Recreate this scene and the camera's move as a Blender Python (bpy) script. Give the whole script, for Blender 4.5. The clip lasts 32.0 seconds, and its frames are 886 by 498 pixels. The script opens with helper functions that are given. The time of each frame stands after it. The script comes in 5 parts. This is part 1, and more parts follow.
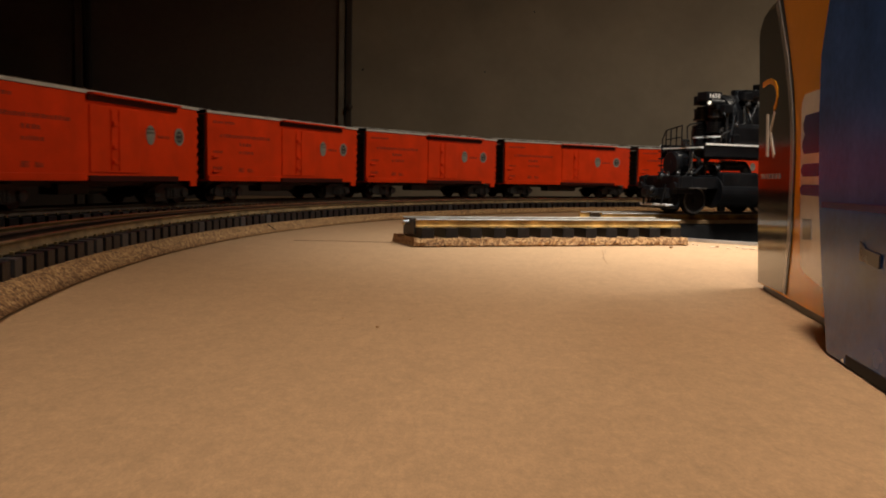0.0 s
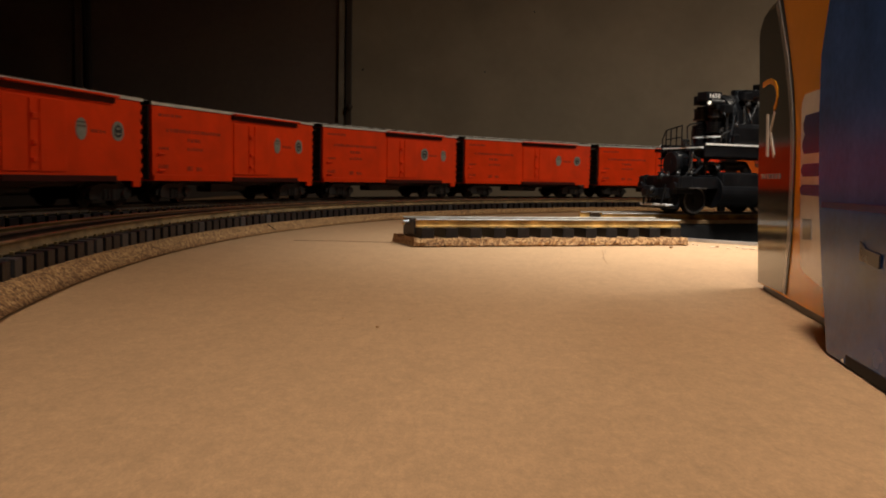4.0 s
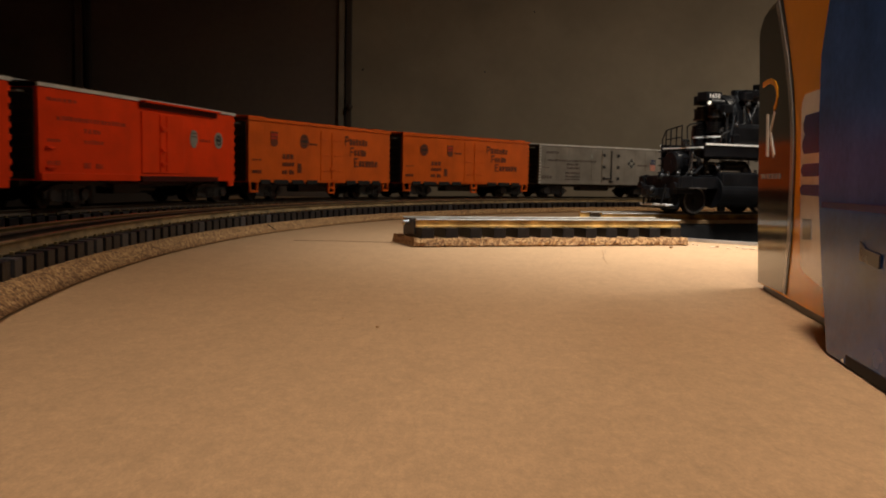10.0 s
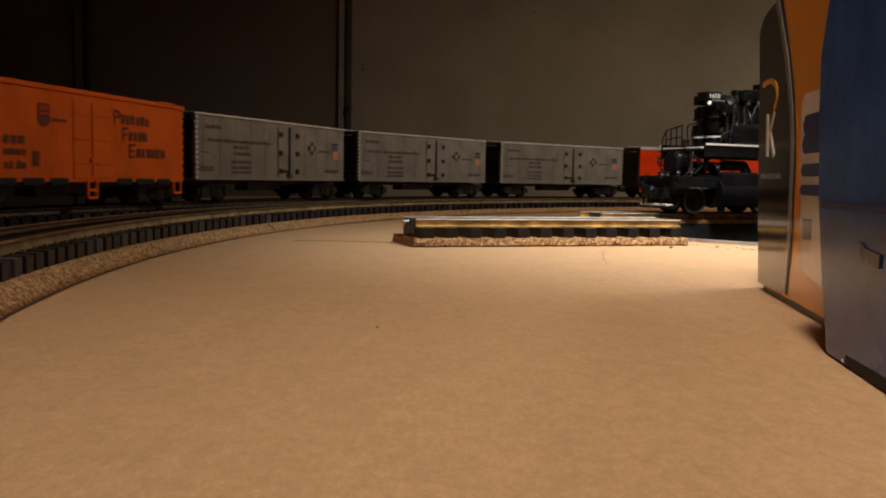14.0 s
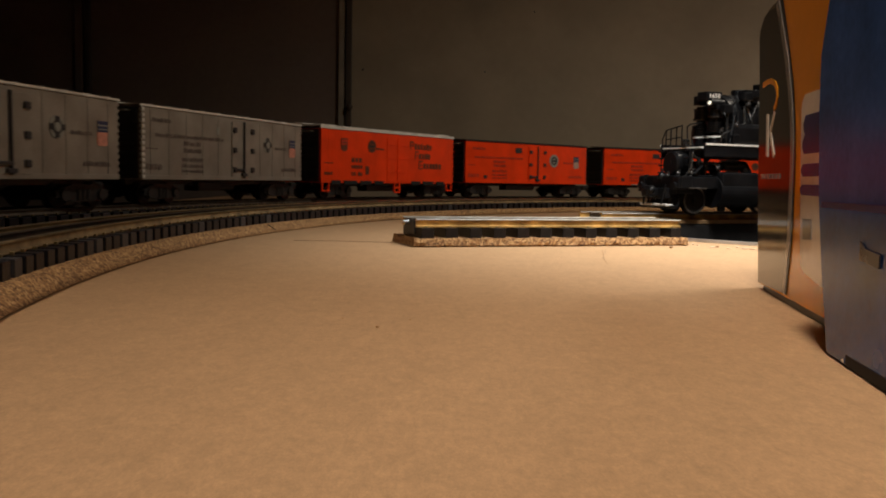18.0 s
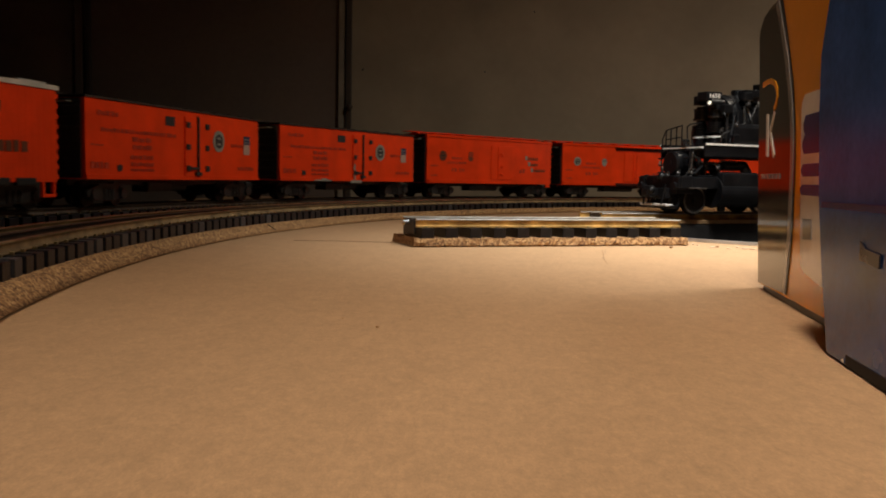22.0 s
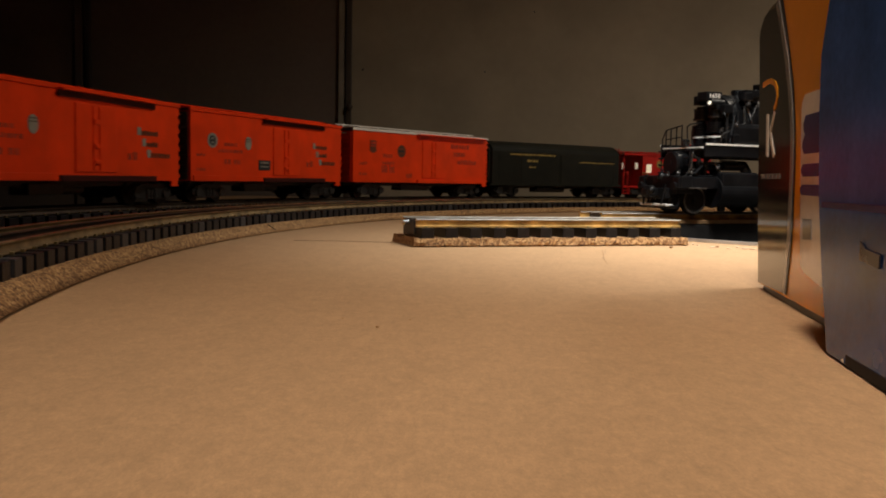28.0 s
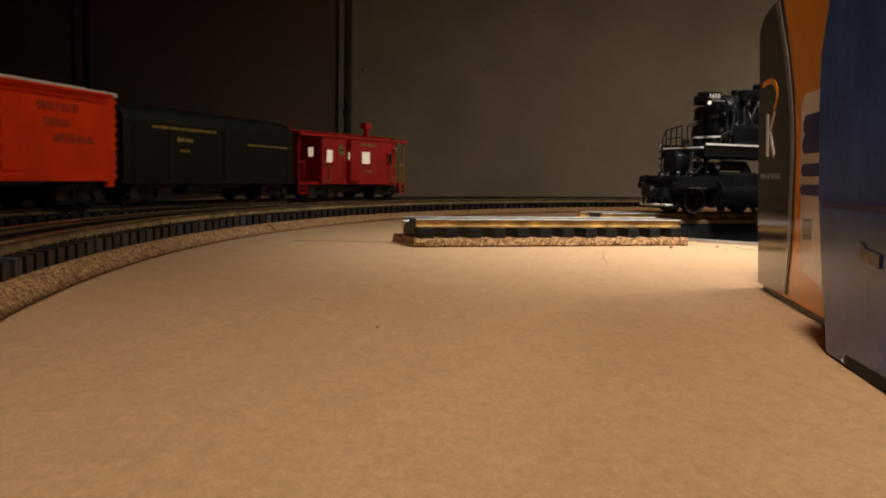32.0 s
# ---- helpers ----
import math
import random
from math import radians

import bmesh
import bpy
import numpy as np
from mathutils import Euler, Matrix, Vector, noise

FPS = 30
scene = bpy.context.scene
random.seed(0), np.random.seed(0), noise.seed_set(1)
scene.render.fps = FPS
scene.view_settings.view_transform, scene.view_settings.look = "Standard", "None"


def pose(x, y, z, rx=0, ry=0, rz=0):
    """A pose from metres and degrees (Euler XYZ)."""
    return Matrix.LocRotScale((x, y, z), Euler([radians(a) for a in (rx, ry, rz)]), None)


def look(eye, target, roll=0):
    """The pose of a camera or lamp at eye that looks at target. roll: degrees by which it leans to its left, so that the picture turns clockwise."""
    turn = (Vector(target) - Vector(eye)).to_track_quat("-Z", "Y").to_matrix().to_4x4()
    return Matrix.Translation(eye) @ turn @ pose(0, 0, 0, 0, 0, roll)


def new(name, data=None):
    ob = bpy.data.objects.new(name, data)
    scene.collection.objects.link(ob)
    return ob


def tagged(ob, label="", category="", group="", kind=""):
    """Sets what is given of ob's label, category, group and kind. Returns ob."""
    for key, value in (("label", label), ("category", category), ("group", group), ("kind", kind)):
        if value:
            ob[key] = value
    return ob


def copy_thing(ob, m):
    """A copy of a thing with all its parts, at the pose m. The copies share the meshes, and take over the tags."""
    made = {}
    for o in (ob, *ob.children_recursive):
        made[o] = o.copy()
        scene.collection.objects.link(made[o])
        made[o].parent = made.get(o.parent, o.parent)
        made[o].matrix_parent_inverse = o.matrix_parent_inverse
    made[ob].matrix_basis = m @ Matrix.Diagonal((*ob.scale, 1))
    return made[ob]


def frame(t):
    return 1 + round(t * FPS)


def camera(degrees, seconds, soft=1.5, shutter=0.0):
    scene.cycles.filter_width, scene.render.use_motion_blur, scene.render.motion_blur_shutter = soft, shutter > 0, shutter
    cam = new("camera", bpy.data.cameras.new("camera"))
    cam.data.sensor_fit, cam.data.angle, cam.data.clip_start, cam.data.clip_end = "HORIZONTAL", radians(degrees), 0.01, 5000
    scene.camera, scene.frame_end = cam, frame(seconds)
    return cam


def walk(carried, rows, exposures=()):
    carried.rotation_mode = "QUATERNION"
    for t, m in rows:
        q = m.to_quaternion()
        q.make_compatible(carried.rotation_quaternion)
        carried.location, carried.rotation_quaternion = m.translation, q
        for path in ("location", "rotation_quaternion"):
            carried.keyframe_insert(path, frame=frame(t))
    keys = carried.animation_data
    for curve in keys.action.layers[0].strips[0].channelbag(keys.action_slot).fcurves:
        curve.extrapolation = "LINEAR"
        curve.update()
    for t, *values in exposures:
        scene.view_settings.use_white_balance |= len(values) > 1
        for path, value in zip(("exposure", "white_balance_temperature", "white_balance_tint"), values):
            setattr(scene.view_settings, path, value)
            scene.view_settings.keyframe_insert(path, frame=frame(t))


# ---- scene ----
cam = camera(54.87, 32.0, soft=1.9, shutter=0.5)
CAM_PITCH, CAM_ROLL = 4.739, 1.084
eye = Vector((0, 0, 0.043))
aim = eye + Vector((0, math.cos(radians(CAM_PITCH)), -math.sin(radians(CAM_PITCH))))
cam_pose = look(eye, aim, CAM_ROLL)
walk(cam, [(0, cam_pose), (32.0, cam_pose)], exposures=[(0, 0.0), (32.0, 0.0)])

# ---- plan, in metres: the table top is z = 0 ----
CX, CY = 0.8314, 0.4383          # centre of both circles of track
R_TRAIN, R_INNER = 1.1239, 1.0135
Z_CORK, Z_TIE, Z_RAIL = 0.0055, 0.0120, 0.0175
C_CORK, C_TIE = 0.0063, 0.0130      # the circles lie on thicker cork with closer, lower rails
WALL_Y = 1.75
STRAIGHT = {R_TRAIN: 167.0}   # where the outer circle runs out into a straight length, in degrees


def widening(r, a):
    """How far the track lies outside its circle at the angle a: a straight length, then eased back."""
    d = a % 360.0 - STRAIGHT.get(r, 400.0)
    if d <= 0:
        return 0.0
    k = min(max((d - 16.0) / 90.0, 0.0), 1.0)
    return (r / math.cos(radians(min(d, 18.0))) - r) * (1 - k * k * (3 - 2 * k))

# ---- world and lamps ----
world = bpy.data.worlds.new("world")
scene.world = world
world.use_nodes = True
world.node_tree.nodes["Background"].inputs[0].default_value = (1.0, 0.75, 0.5, 1)
world.node_tree.nodes["Background"].inputs[1].default_value = 0.01


def area_lamp(name, where, target, size, watts, colour, spread=180):
    data = bpy.data.lights.new(name, "AREA")
    data.shape, data.size, data.energy, data.color, data.spread = "DISK", size, watts, colour, radians(spread)
    ob = new(name, data)
    ob.matrix_world = look(where, target)
    return ob


WARM = (1.0, 0.90, 0.76)
WARMER = (1.0, 0.885, 0.73)
NEUTRAL = (1.0, 1.0, 0.96)
# The first is an unseen light, added to brighten the lower right wall.
area_lamp("wall_lamp_light", (0.90, 1.42, 0.18), (0.64, 1.75, 0.17), 0.14, 0.19, WARM)
area_lamp("pendant_lamp_light", (0.70, 0.78, 0.88), (0.56, 0.88, 0.0), 0.20, 3.5, WARMER, 124)
area_lamp("hanging_lamp_light", (0.20, 0.47, 0.42), (0.18, 0.57, 0.0), 0.13, 0.84, NEUTRAL, 80)
area_lamp("ceiling_lamp_light", (-0.05, -0.30, 1.50), (0.26, 0.08, 0.0), 0.25, 1.82, (1.0, 0.83, 0.67), 42)


# ---- materials ----
def material(name, colour, rough=0.5, metal=0.0, spread=0.12, scale=60.0, fine=0.05, bump=0.1, bump_scale=400.0,
             coat=0.0, spec=0.5, second=None, emit=0.0, depth=0.0006):
    """A surface with slow mottling, fine grain and a little relief."""
    m = bpy.data.materials.new(name)
    m.use_nodes = True
    nt = m.node_tree
    b = nt.nodes["Principled BSDF"]
    co = nt.nodes.new("ShaderNodeTexCoord")
    n1 = nt.nodes.new("ShaderNodeTexNoise")
    n1.inputs["Scale"].default_value, n1.inputs["Detail"].default_value = scale, 5
    n2 = nt.nodes.new("ShaderNodeTexNoise")
    n2.inputs["Scale"].default_value, n2.inputs["Detail"].default_value = bump_scale, 3
    nt.links.new(co.outputs["Object"], n1.inputs["Vector"])
    nt.links.new(co.outputs["Object"], n2.inputs["Vector"])
    mix = nt.nodes.new("ShaderNodeMix")
    mix.data_type = "RGBA"
    c = Vector(colour)
    d = Vector(second) if second else c * (1 - 2 * spread)
    mix.inputs["A"].default_value = (*d, 1)
    mix.inputs["B"].default_value = (*(c if second else c * (1 + spread)), 1)
    ramp = nt.nodes.new("ShaderNodeMapRange")
    ramp.inputs["From Min"].default_value, ramp.inputs["From Max"].default_value = 0.3, 0.7
    nt.links.new(n1.outputs["Fac"], ramp.inputs["Value"])
    nt.links.new(ramp.outputs["Result"], mix.inputs["Factor"])
    mul = nt.nodes.new("ShaderNodeMix")
    mul.data_type, mul.blend_type = "RGBA", "MULTIPLY"
    mul.inputs["Factor"].default_value = 1.0
    grain = nt.nodes.new("ShaderNodeMapRange")
    grain.inputs["From Min"].default_value, grain.inputs["From Max"].default_value = 0.3, 0.7
    grain.inputs["To Min"].default_value, grain.inputs["To Max"].default_value = 1 - fine, 1 + fine
    nt.links.new(n2.outputs["Fac"], grain.inputs["Value"])
    nt.links.new(mix.outputs["Result"], mul.inputs["A"])
    nt.links.new(grain.outputs["Result"], mul.inputs["B"])
    nt.links.new(mul.outputs["Result"], b.inputs["Base Color"])
    rr = nt.nodes.new("ShaderNodeMapRange")
    rr.inputs["To Min"].default_value, rr.inputs["To Max"].default_value = max(rough - 0.08, 0.02), min(rough + 0.08, 1)
    nt.links.new(n1.outputs["Fac"], rr.inputs["Value"])
    nt.links.new(rr.outputs["Result"], b.inputs["Roughness"])
    b.inputs["Metallic"].default_value = metal
    b.inputs["Specular IOR Level"].default_value = spec
    b.inputs["Coat Weight"].default_value = coat
    b.inputs["Coat Roughness"].default_value = 0.08
    if bump:
        bp = nt.nodes.new("ShaderNodeBump")
        bp.inputs["Strength"].default_value, bp.inputs["Distance"].default_value = bump, depth
        nt.links.new(n2.outputs["Fac"], bp.inputs["Height"])
        nt.links.new(bp.outputs["Normal"], b.inputs["Normal"])
    if emit:
        b.inputs["Emission Color"].default_value = (*colour, 1)
        b.inputs["Emission Strength"].default_value = emit
    return m


def cork_material():
    m = bpy.data.materials.new("cork")
    m.use_nodes = True
    nt = m.node_tree
    b = nt.nodes["Principled BSDF"]
    co = nt.nodes.new("ShaderNodeTexCoord")
    vo = nt.nodes.new("ShaderNodeTexVoronoi")
    vo.inputs["Scale"].default_value = 1050
    no = nt.nodes.new("ShaderNodeTexNoise")
    no.inputs["Scale"].default_value = 160
    ramp = nt.nodes.new("ShaderNodeValToRGB")
    e = ramp.color_ramp.elements
    e[0].position, e[0].color = 0.05, (0.10, 0.046, 0.018, 1)
    e[1].position, e[1].color = 0.95, (0.56, 0.34, 0.15, 1)
    mid = e.new(0.5)
    mid.color = (0.29, 0.148, 0.056, 1)
    sep = nt.nodes.new("ShaderNodeSeparateColor")
    nt.links.new(co.outputs["Object"], vo.inputs["Vector"])
    nt.links.new(co.outputs["Object"], no.inputs["Vector"])
    nt.links.new(vo.outputs["Color"], sep.inputs["Color"])
    nt.links.new(sep.outputs["Red"], ramp.inputs["Fac"])
    nt.links.new(ramp.outputs["Color"], b.inputs["Base Color"])
    bp = nt.nodes.new("ShaderNodeBump")
    bp.inputs["Strength"].default_value, bp.inputs["Distance"].default_value = 0.55, 0.0007
    nt.links.new(vo.outputs["Distance"], bp.inputs["Height"])
    nt.links.new(bp.outputs["Normal"], b.inputs["Normal"])
    b.inputs["Roughness"].default_value = 0.95
    return m


def hardboard_material():
    """Tan pressed board: cloudy mottling, short fibres lying mostly along y, and a few dark flecks."""
    m = bpy.data.materials.new("hardboard")
    m.use_nodes = True
    nt = m.node_tree
    b = nt.nodes["Principled BSDF"]
    co = nt.nodes.new("ShaderNodeTexCoord")

    def noise(scale, stretch, detail, rough):
        mp = nt.nodes.new("ShaderNodeMapping")
        mp.inputs["Scale"].default_value = stretch
        n = nt.nodes.new("ShaderNodeTexNoise")
        n.inputs["Scale"].default_value, n.inputs["Detail"].default_value, n.inputs["Roughness"].default_value = scale, detail, rough
        nt.links.new(co.outputs["Object"], mp.inputs["Vector"])
        nt.links.new(mp.outputs["Vector"], n.inputs["Vector"])
        return n.outputs["Fac"]

    def span(sock, a, b_, lo, hi):
        r = nt.nodes.new("ShaderNodeMapRange")
        for k, v in (("From Min", a), ("From Max", b_), ("To Min", lo), ("To Max", hi)):
            r.inputs[k].default_value = v
        nt.links.new(sock, r.inputs["Value"])
        return r.outputs["Result"]

    def times(x, y):
        mm = nt.nodes.new("ShaderNodeMath")
        mm.operation = "MULTIPLY"
        nt.links.new(x, mm.inputs[0])
        nt.links.new(y, mm.inputs[1])
        return mm.outputs[0]

    cloud = span(noise(80, (1, 0.55, 1), 4, 0.6), 0.3, 0.7, 0.94, 1.045)
    patch = span(noise(260, (1.0, 0.62, 1), 4, 0.65), 0.3, 0.7, 0.90, 1.08)
    fibre = span(noise(800, (1.0, 0.5, 1), 3, 0.6), 0.3, 0.7, 0.90, 1.08)
    grain = span(noise(2400, (1.0, 0.45, 1), 2, 0.6), 0.3, 0.7, 0.90, 1.08)
    fleck = span(noise(110, (0.9, 0.8, 1), 5, 0.75), 0.26, 0.33, 0.82, 1.0)
    total = times(times(times(cloud, patch), times(fibre, grain)), fleck)
    mul = nt.nodes.new("ShaderNodeMix")
    mul.data_type, mul.blend_type = "RGBA", "MULTIPLY"
    mul.inputs["Factor"].default_value = 1.0
    mul.inputs["A"].default_value = (0.445, 0.276, 0.149, 1)
    nt.links.new(total, mul.inputs["B"])
    nt.links.new(mul.outputs["Result"], b.inputs["Base Color"])
    b.inputs["Roughness"].default_value = 0.58
    b.inputs["Specular IOR Level"].default_value = 0.3
    bp = nt.nodes.new("ShaderNodeBump")
    bp.inputs["Strength"].default_value, bp.inputs["Distance"].default_value = 0.10, 0.0006
    nt.links.new(times(fibre, grain), bp.inputs["Height"])
    nt.links.new(bp.outputs["Normal"], b.inputs["Normal"])
    return m


def tie_material():
    """Black plastic, some ties a paler grey at random."""
    m = material("mixed_tie_plastic", (0.010, 0.010, 0.013), 0.4, spread=0.2, scale=300, bump=0.3, bump_scale=900, depth=0.0003, spec=0.3)
    nt = m.node_tree
    b = nt.nodes["Principled BSDF"]
    info = nt.nodes.new("ShaderNodeObjectInfo")
    r = nt.nodes.new("ShaderNodeMapRange")
    for k, v in (("From Min", 0.72), ("From Max", 1.0), ("To Min", 0.0), ("To Max", 0.3)):
        r.inputs[k].default_value = v
    nt.links.new(info.outputs["Random"], r.inputs["Value"])
    mix = nt.nodes.new("ShaderNodeMix")
    mix.data_type = "RGBA"
    mix.inputs["B"].default_value = (0.13, 0.13, 0.14, 1)
    nt.links.new(b.inputs["Base Color"].links[0].from_socket, mix.inputs["A"])
    nt.links.new(r.outputs["Result"], mix.inputs["Factor"])
    nt.links.new(mix.outputs["Result"], b.inputs["Base Color"])
    return m


TABLE = hardboard_material()
MIXEDTIE = tie_material()
CORK = cork_material()
WALL = material("wall_paint", (0.32, 0.268, 0.192), 0.85, spread=0.10, scale=7, fine=0.03, bump=0.2, bump_scale=60)
DARKWALL = material("dark_panel", (0.18, 0.135, 0.108), 0.7, spread=0.08, scale=4, fine=0.05, bump=0.15, bump_scale=80)
TRIM = material("trim_wood", (0.06, 0.042, 0.03), 0.6, spread=0.15, scale=20, bump_scale=150)
PALETRIM = material("pale_trim", (0.30, 0.26, 0.20), 0.6, spread=0.1, scale=20, bump_scale=150)
CEIL = material("ceiling_paint", (0.7, 0.64, 0.55), 0.9, spread=0.04, scale=5, bump_scale=120)
FLOOR = material("floor_carpet", (0.16, 0.12, 0.09), 0.95, spread=0.2, scale=30, bump=0.5, bump_scale=600)
# Bronzed metal, with the golden reflection of the cork in its colour.
RAILWEB = material("rail_web", (0.52, 0.32, 0.10), 0.45, 0.40, spread=0.42, scale=75, bump=0.05, bump_scale=800)
OLDWEB = material("tarnished_rail_web", (0.30, 0.205, 0.10), 0.5, 0.25, spread=0.3, scale=90, bump=0.05, bump_scale=800)
STEEL = material("rail_steel", (0.42, 0.40, 0.36), 0.42, 0.9, spread=0.15, scale=120, bump=0.05, bump_scale=800)
OLDRAIL = material("dull_brown_rail", (0.46, 0.37, 0.21), 0.34, 0.9, spread=0.25, scale=60, bump=0.05, bump_scale=800)
DARKRAIL = material("centre_rail", (0.10, 0.075, 0.055), 0.45, 0.7, spread=0.2, scale=150, bump_scale=900)
TIE = material("tie_plastic", (0.010, 0.0095, 0.011), 0.36, spread=0.2, scale=300, bump=0.3, bump_scale=900, depth=0.0003, spec=0.3)
BLACK = material("black_plastic", (0.022, 0.020, 0.019), 0.45, spread=0.2, scale=120, bump=0.1, bump_scale=900)
ENGINE = material("engine_black", (0.0065, 0.0065, 0.0075), 0.36, 0.0, spec=0.32, spread=0.25, scale=90, bump=0.12, bump_scale=1100)
PIPE = material("worn_black_pipe", (0.055, 0.052, 0.05), 0.26, 0.5, spread=0.3, scale=160, bump=0.1, bump_scale=1100)
WHEEL = material("wheel_metal", (0.022, 0.020, 0.019), 0.4, 0.4, spread=0.2, scale=200, bump_scale=900)
TYRE = material("bright_tyre", (0.62, 0.58, 0.5), 0.3, 0.8, spread=0.1, scale=200, bump_scale=900)
WHITE = material("white_paint", (0.78, 0.74, 0.68), 0.45, spread=0.05, scale=120, bump_scale=900)
RED = material("orange_red_paint", (0.90, 0.054, 0.004), 0.42, spec=0.2, spread=0.08, scale=40, fine=0.04, bump=0.06, bump_scale=700)
ORANGE = material("yellow_orange_paint", (0.72, 0.122, 0.010), 0.44, spec=0.25, spread=0.08, scale=40, fine=0.04, bump=0.06, bump_scale=700)
GREY = material("grey_paint", (0.29, 0.262, 0.222), 0.42, 0.25, spread=0.12, scale=50, fine=0.06, bump=0.08, bump_scale=700)
OLIVE = material("olive_black_paint", (0.011, 0.011, 0.007), 0.55, spec=0.22, spread=0.2, scale=50, fine=0.06, bump=0.08, bump_scale=700)
CABRED = material("caboose_red", (0.52, 0.014, 0.010), 0.40, spread=0.1, scale=50, fine=0.04, bump=0.06, bump_scale=700)
BROWN = material("brown_roof", (0.035, 0.02, 0.014), 0.55, spread=0.2, scale=60, bump_scale=700)
SILVER = material("silver_roof", (0.72, 0.69, 0.63), 0.42, 0.15, spread=0.12, scale=60, bump_scale=700)
INK = material("dark_lettering", (0.15, 0.036, 0.012), 0.5, spread=0.1, scale=100, bump=0)
INKDARK = material("black_lettering", (0.030, 0.026, 0.028), 0.5, spread=0.1, scale=100, bump=0)
# Colours the lower door track, and the shade under the upper one.
DARKRED = material("dark_red_track_and_shade", (0.06, 0.008, 0.005), 0.6, spec=0.2, spread=0.15, scale=60, bump_scale=700)
ENDBLACK = material("dusty_black_end", (0.040, 0.039, 0.044), 0.5, spread=0.2, scale=90, bump=0.1, bump_scale=900)
INKRED = material("faded_lettering", (0.52, 0.038, 0.009), 0.5, spread=0.2, scale=200, bump=0)
INKGREY = material("grey_lettering", (0.13, 0.10, 0.085), 0.5, spread=0.2, scale=200, bump=0)
GOLD = material("gold_lettering", (0.34, 0.24, 0.06), 0.5, spread=0.15, scale=200, bump=0)
PALE = material("pale_emblem", (0.30, 0.30, 0.26), 0.5, spread=0.1, scale=300, bump=0)
NAVY = material("navy_emblem", (0.02, 0.03, 0.09), 0.5, spread=0.1, scale=300, bump=0)
PINK = material("pink_emblem", (0.62, 0.26, 0.19), 0.5, spread=0.1, scale=300, bump=0)
ROSE = material("pale_rose_emblem", (0.48, 0.33, 0.27), 0.5, spread=0.1, scale=300, bump=0)
YELLOW = material("yellow_paint", (0.55, 0.30, 0.03), 0.5, spread=0.1, scale=100, bump_scale=900)
WINDOW = material("lit_window", (0.85, 0.70, 0.50), 0.25, spread=0.05, scale=200, bump=0, emit=0.50)
LENS = material("headlamp_lens", (0.9, 0.82, 0.66), 0.08, spread=0.02, scale=200, bump=0, emit=0.9)
BOXDARK = material("printed_black_card", (0.016, 0.012, 0.011), 0.11, spread=0.1, scale=20, fine=0.02, bump=0.02, bump_scale=200)
BOXORANGE = material("printed_orange_card", (0.80, 0.30, 0.016), 0.13, spread=0.05, scale=20, fine=0.02, bump=0.02, bump_scale=200)
BOXWHITE = material("printed_white_card", (0.78, 0.70, 0.63), 0.14, spread=0.05, scale=20, bump=0.02, bump_scale=200)
BOXPURPLE = material("printed_purple_card", (0.020, 0.021, 0.13), 0.26, spread=0.05, scale=20, bump=0.02, bump_scale=200)
BOXBLUE = material("printed_blue_card", (0.034, 0.100, 0.34), 0.24, spread=0.18, scale=45, fine=0.10, bump=0.03, bump_scale=420, spec=0.4)
BOXTAN = material("printed_tan_card", (0.065, 0.05, 0.05), 0.30, spec=0.3, spread=0.2, scale=60, bump=0)
BOXGREY = material("printed_grey_card", (0.22, 0.20, 0.185), 0.14, spread=0.1, scale=40, bump=0)
TYREDARK = material("worn_tyre", (0.20, 0.185, 0.17), 0.32, 0.8, spread=0.2, scale=200, bump_scale=900)
HAIR = material("hair_brown", (0.24, 0.145, 0.08), 0.6, spread=0.1, scale=300, bump=0)
CHIP = material("pale_chip", (0.62, 0.47, 0.34), 0.7, spread=0.1, scale=300, bump_scale=900)
PITBLACK = material("pit_black", (0.008, 0.007, 0.007), 0.8, spread=0.2, scale=60, bump_scale=300)
DECKWOOD = material("deck_wood", (0.36, 0.22, 0.10), 0.6, spread=0.15, scale=60, bump_scale=300)
RIMSTEEL = material("rim_metal", (0.55, 0.56, 0.58), 0.35, 0.8, spread=0.1, scale=60, bump_scale=400)


# ---- mesh helpers ----
def part(name, bm, mat, parent=None, label="", smooth=False):
    """Links a bmesh as one mesh object, under a thing or a part if one is given."""
    me = bpy.data.meshes.new(name)
    bmesh.ops.recalc_face_normals(bm, faces=bm.faces)
    if smooth:
        for f in bm.faces:
            f.smooth = True
    bm.to_mesh(me)
    bm.free()
    me.materials.append(mat)
    ob = new(name, me)
    if parent is not None:
        ob.parent = parent
    if label:
        tagged(ob, label)
    return ob


def thing(name, label, category, group="", kind=""):
    ob = new(name)
    ob.empty_display_size = 0.01
    return tagged(ob, label, category, group, kind)


def box(bm, c, s, bevel=0.0, rz=0.0):
    """A box of size s about c, its edges rounded by bevel."""
    got = bmesh.ops.create_cube(bm, size=1.0)["verts"]
    m = Matrix.Translation(c) @ Matrix.Rotation(rz, 4, "Z") @ Matrix.Diagonal((*s, 1))
    bmesh.ops.transform(bm, matrix=m, verts=got)
    if bevel:
        edges = {e for v in got for e in v.link_edges}
        bmesh.ops.bevel(bm, geom=list(edges), offset=bevel, segments=2, affect="EDGES", profile=0.6)
    return bm


def rod(bm, a, b, r1, r2=None, seg=12):
    """A round bar from a to b."""
    a, b = Vector(a), Vector(b)
    d = b - a
    m = Matrix.Translation((a + b) / 2) @ d.to_track_quat("Z", "Y").to_matrix().to_4x4()
    bmesh.ops.create_cone(bm, cap_ends=True, segments=seg, radius1=r1, radius2=r1 if r2 is None else r2, depth=d.length, matrix=m)
    return bm


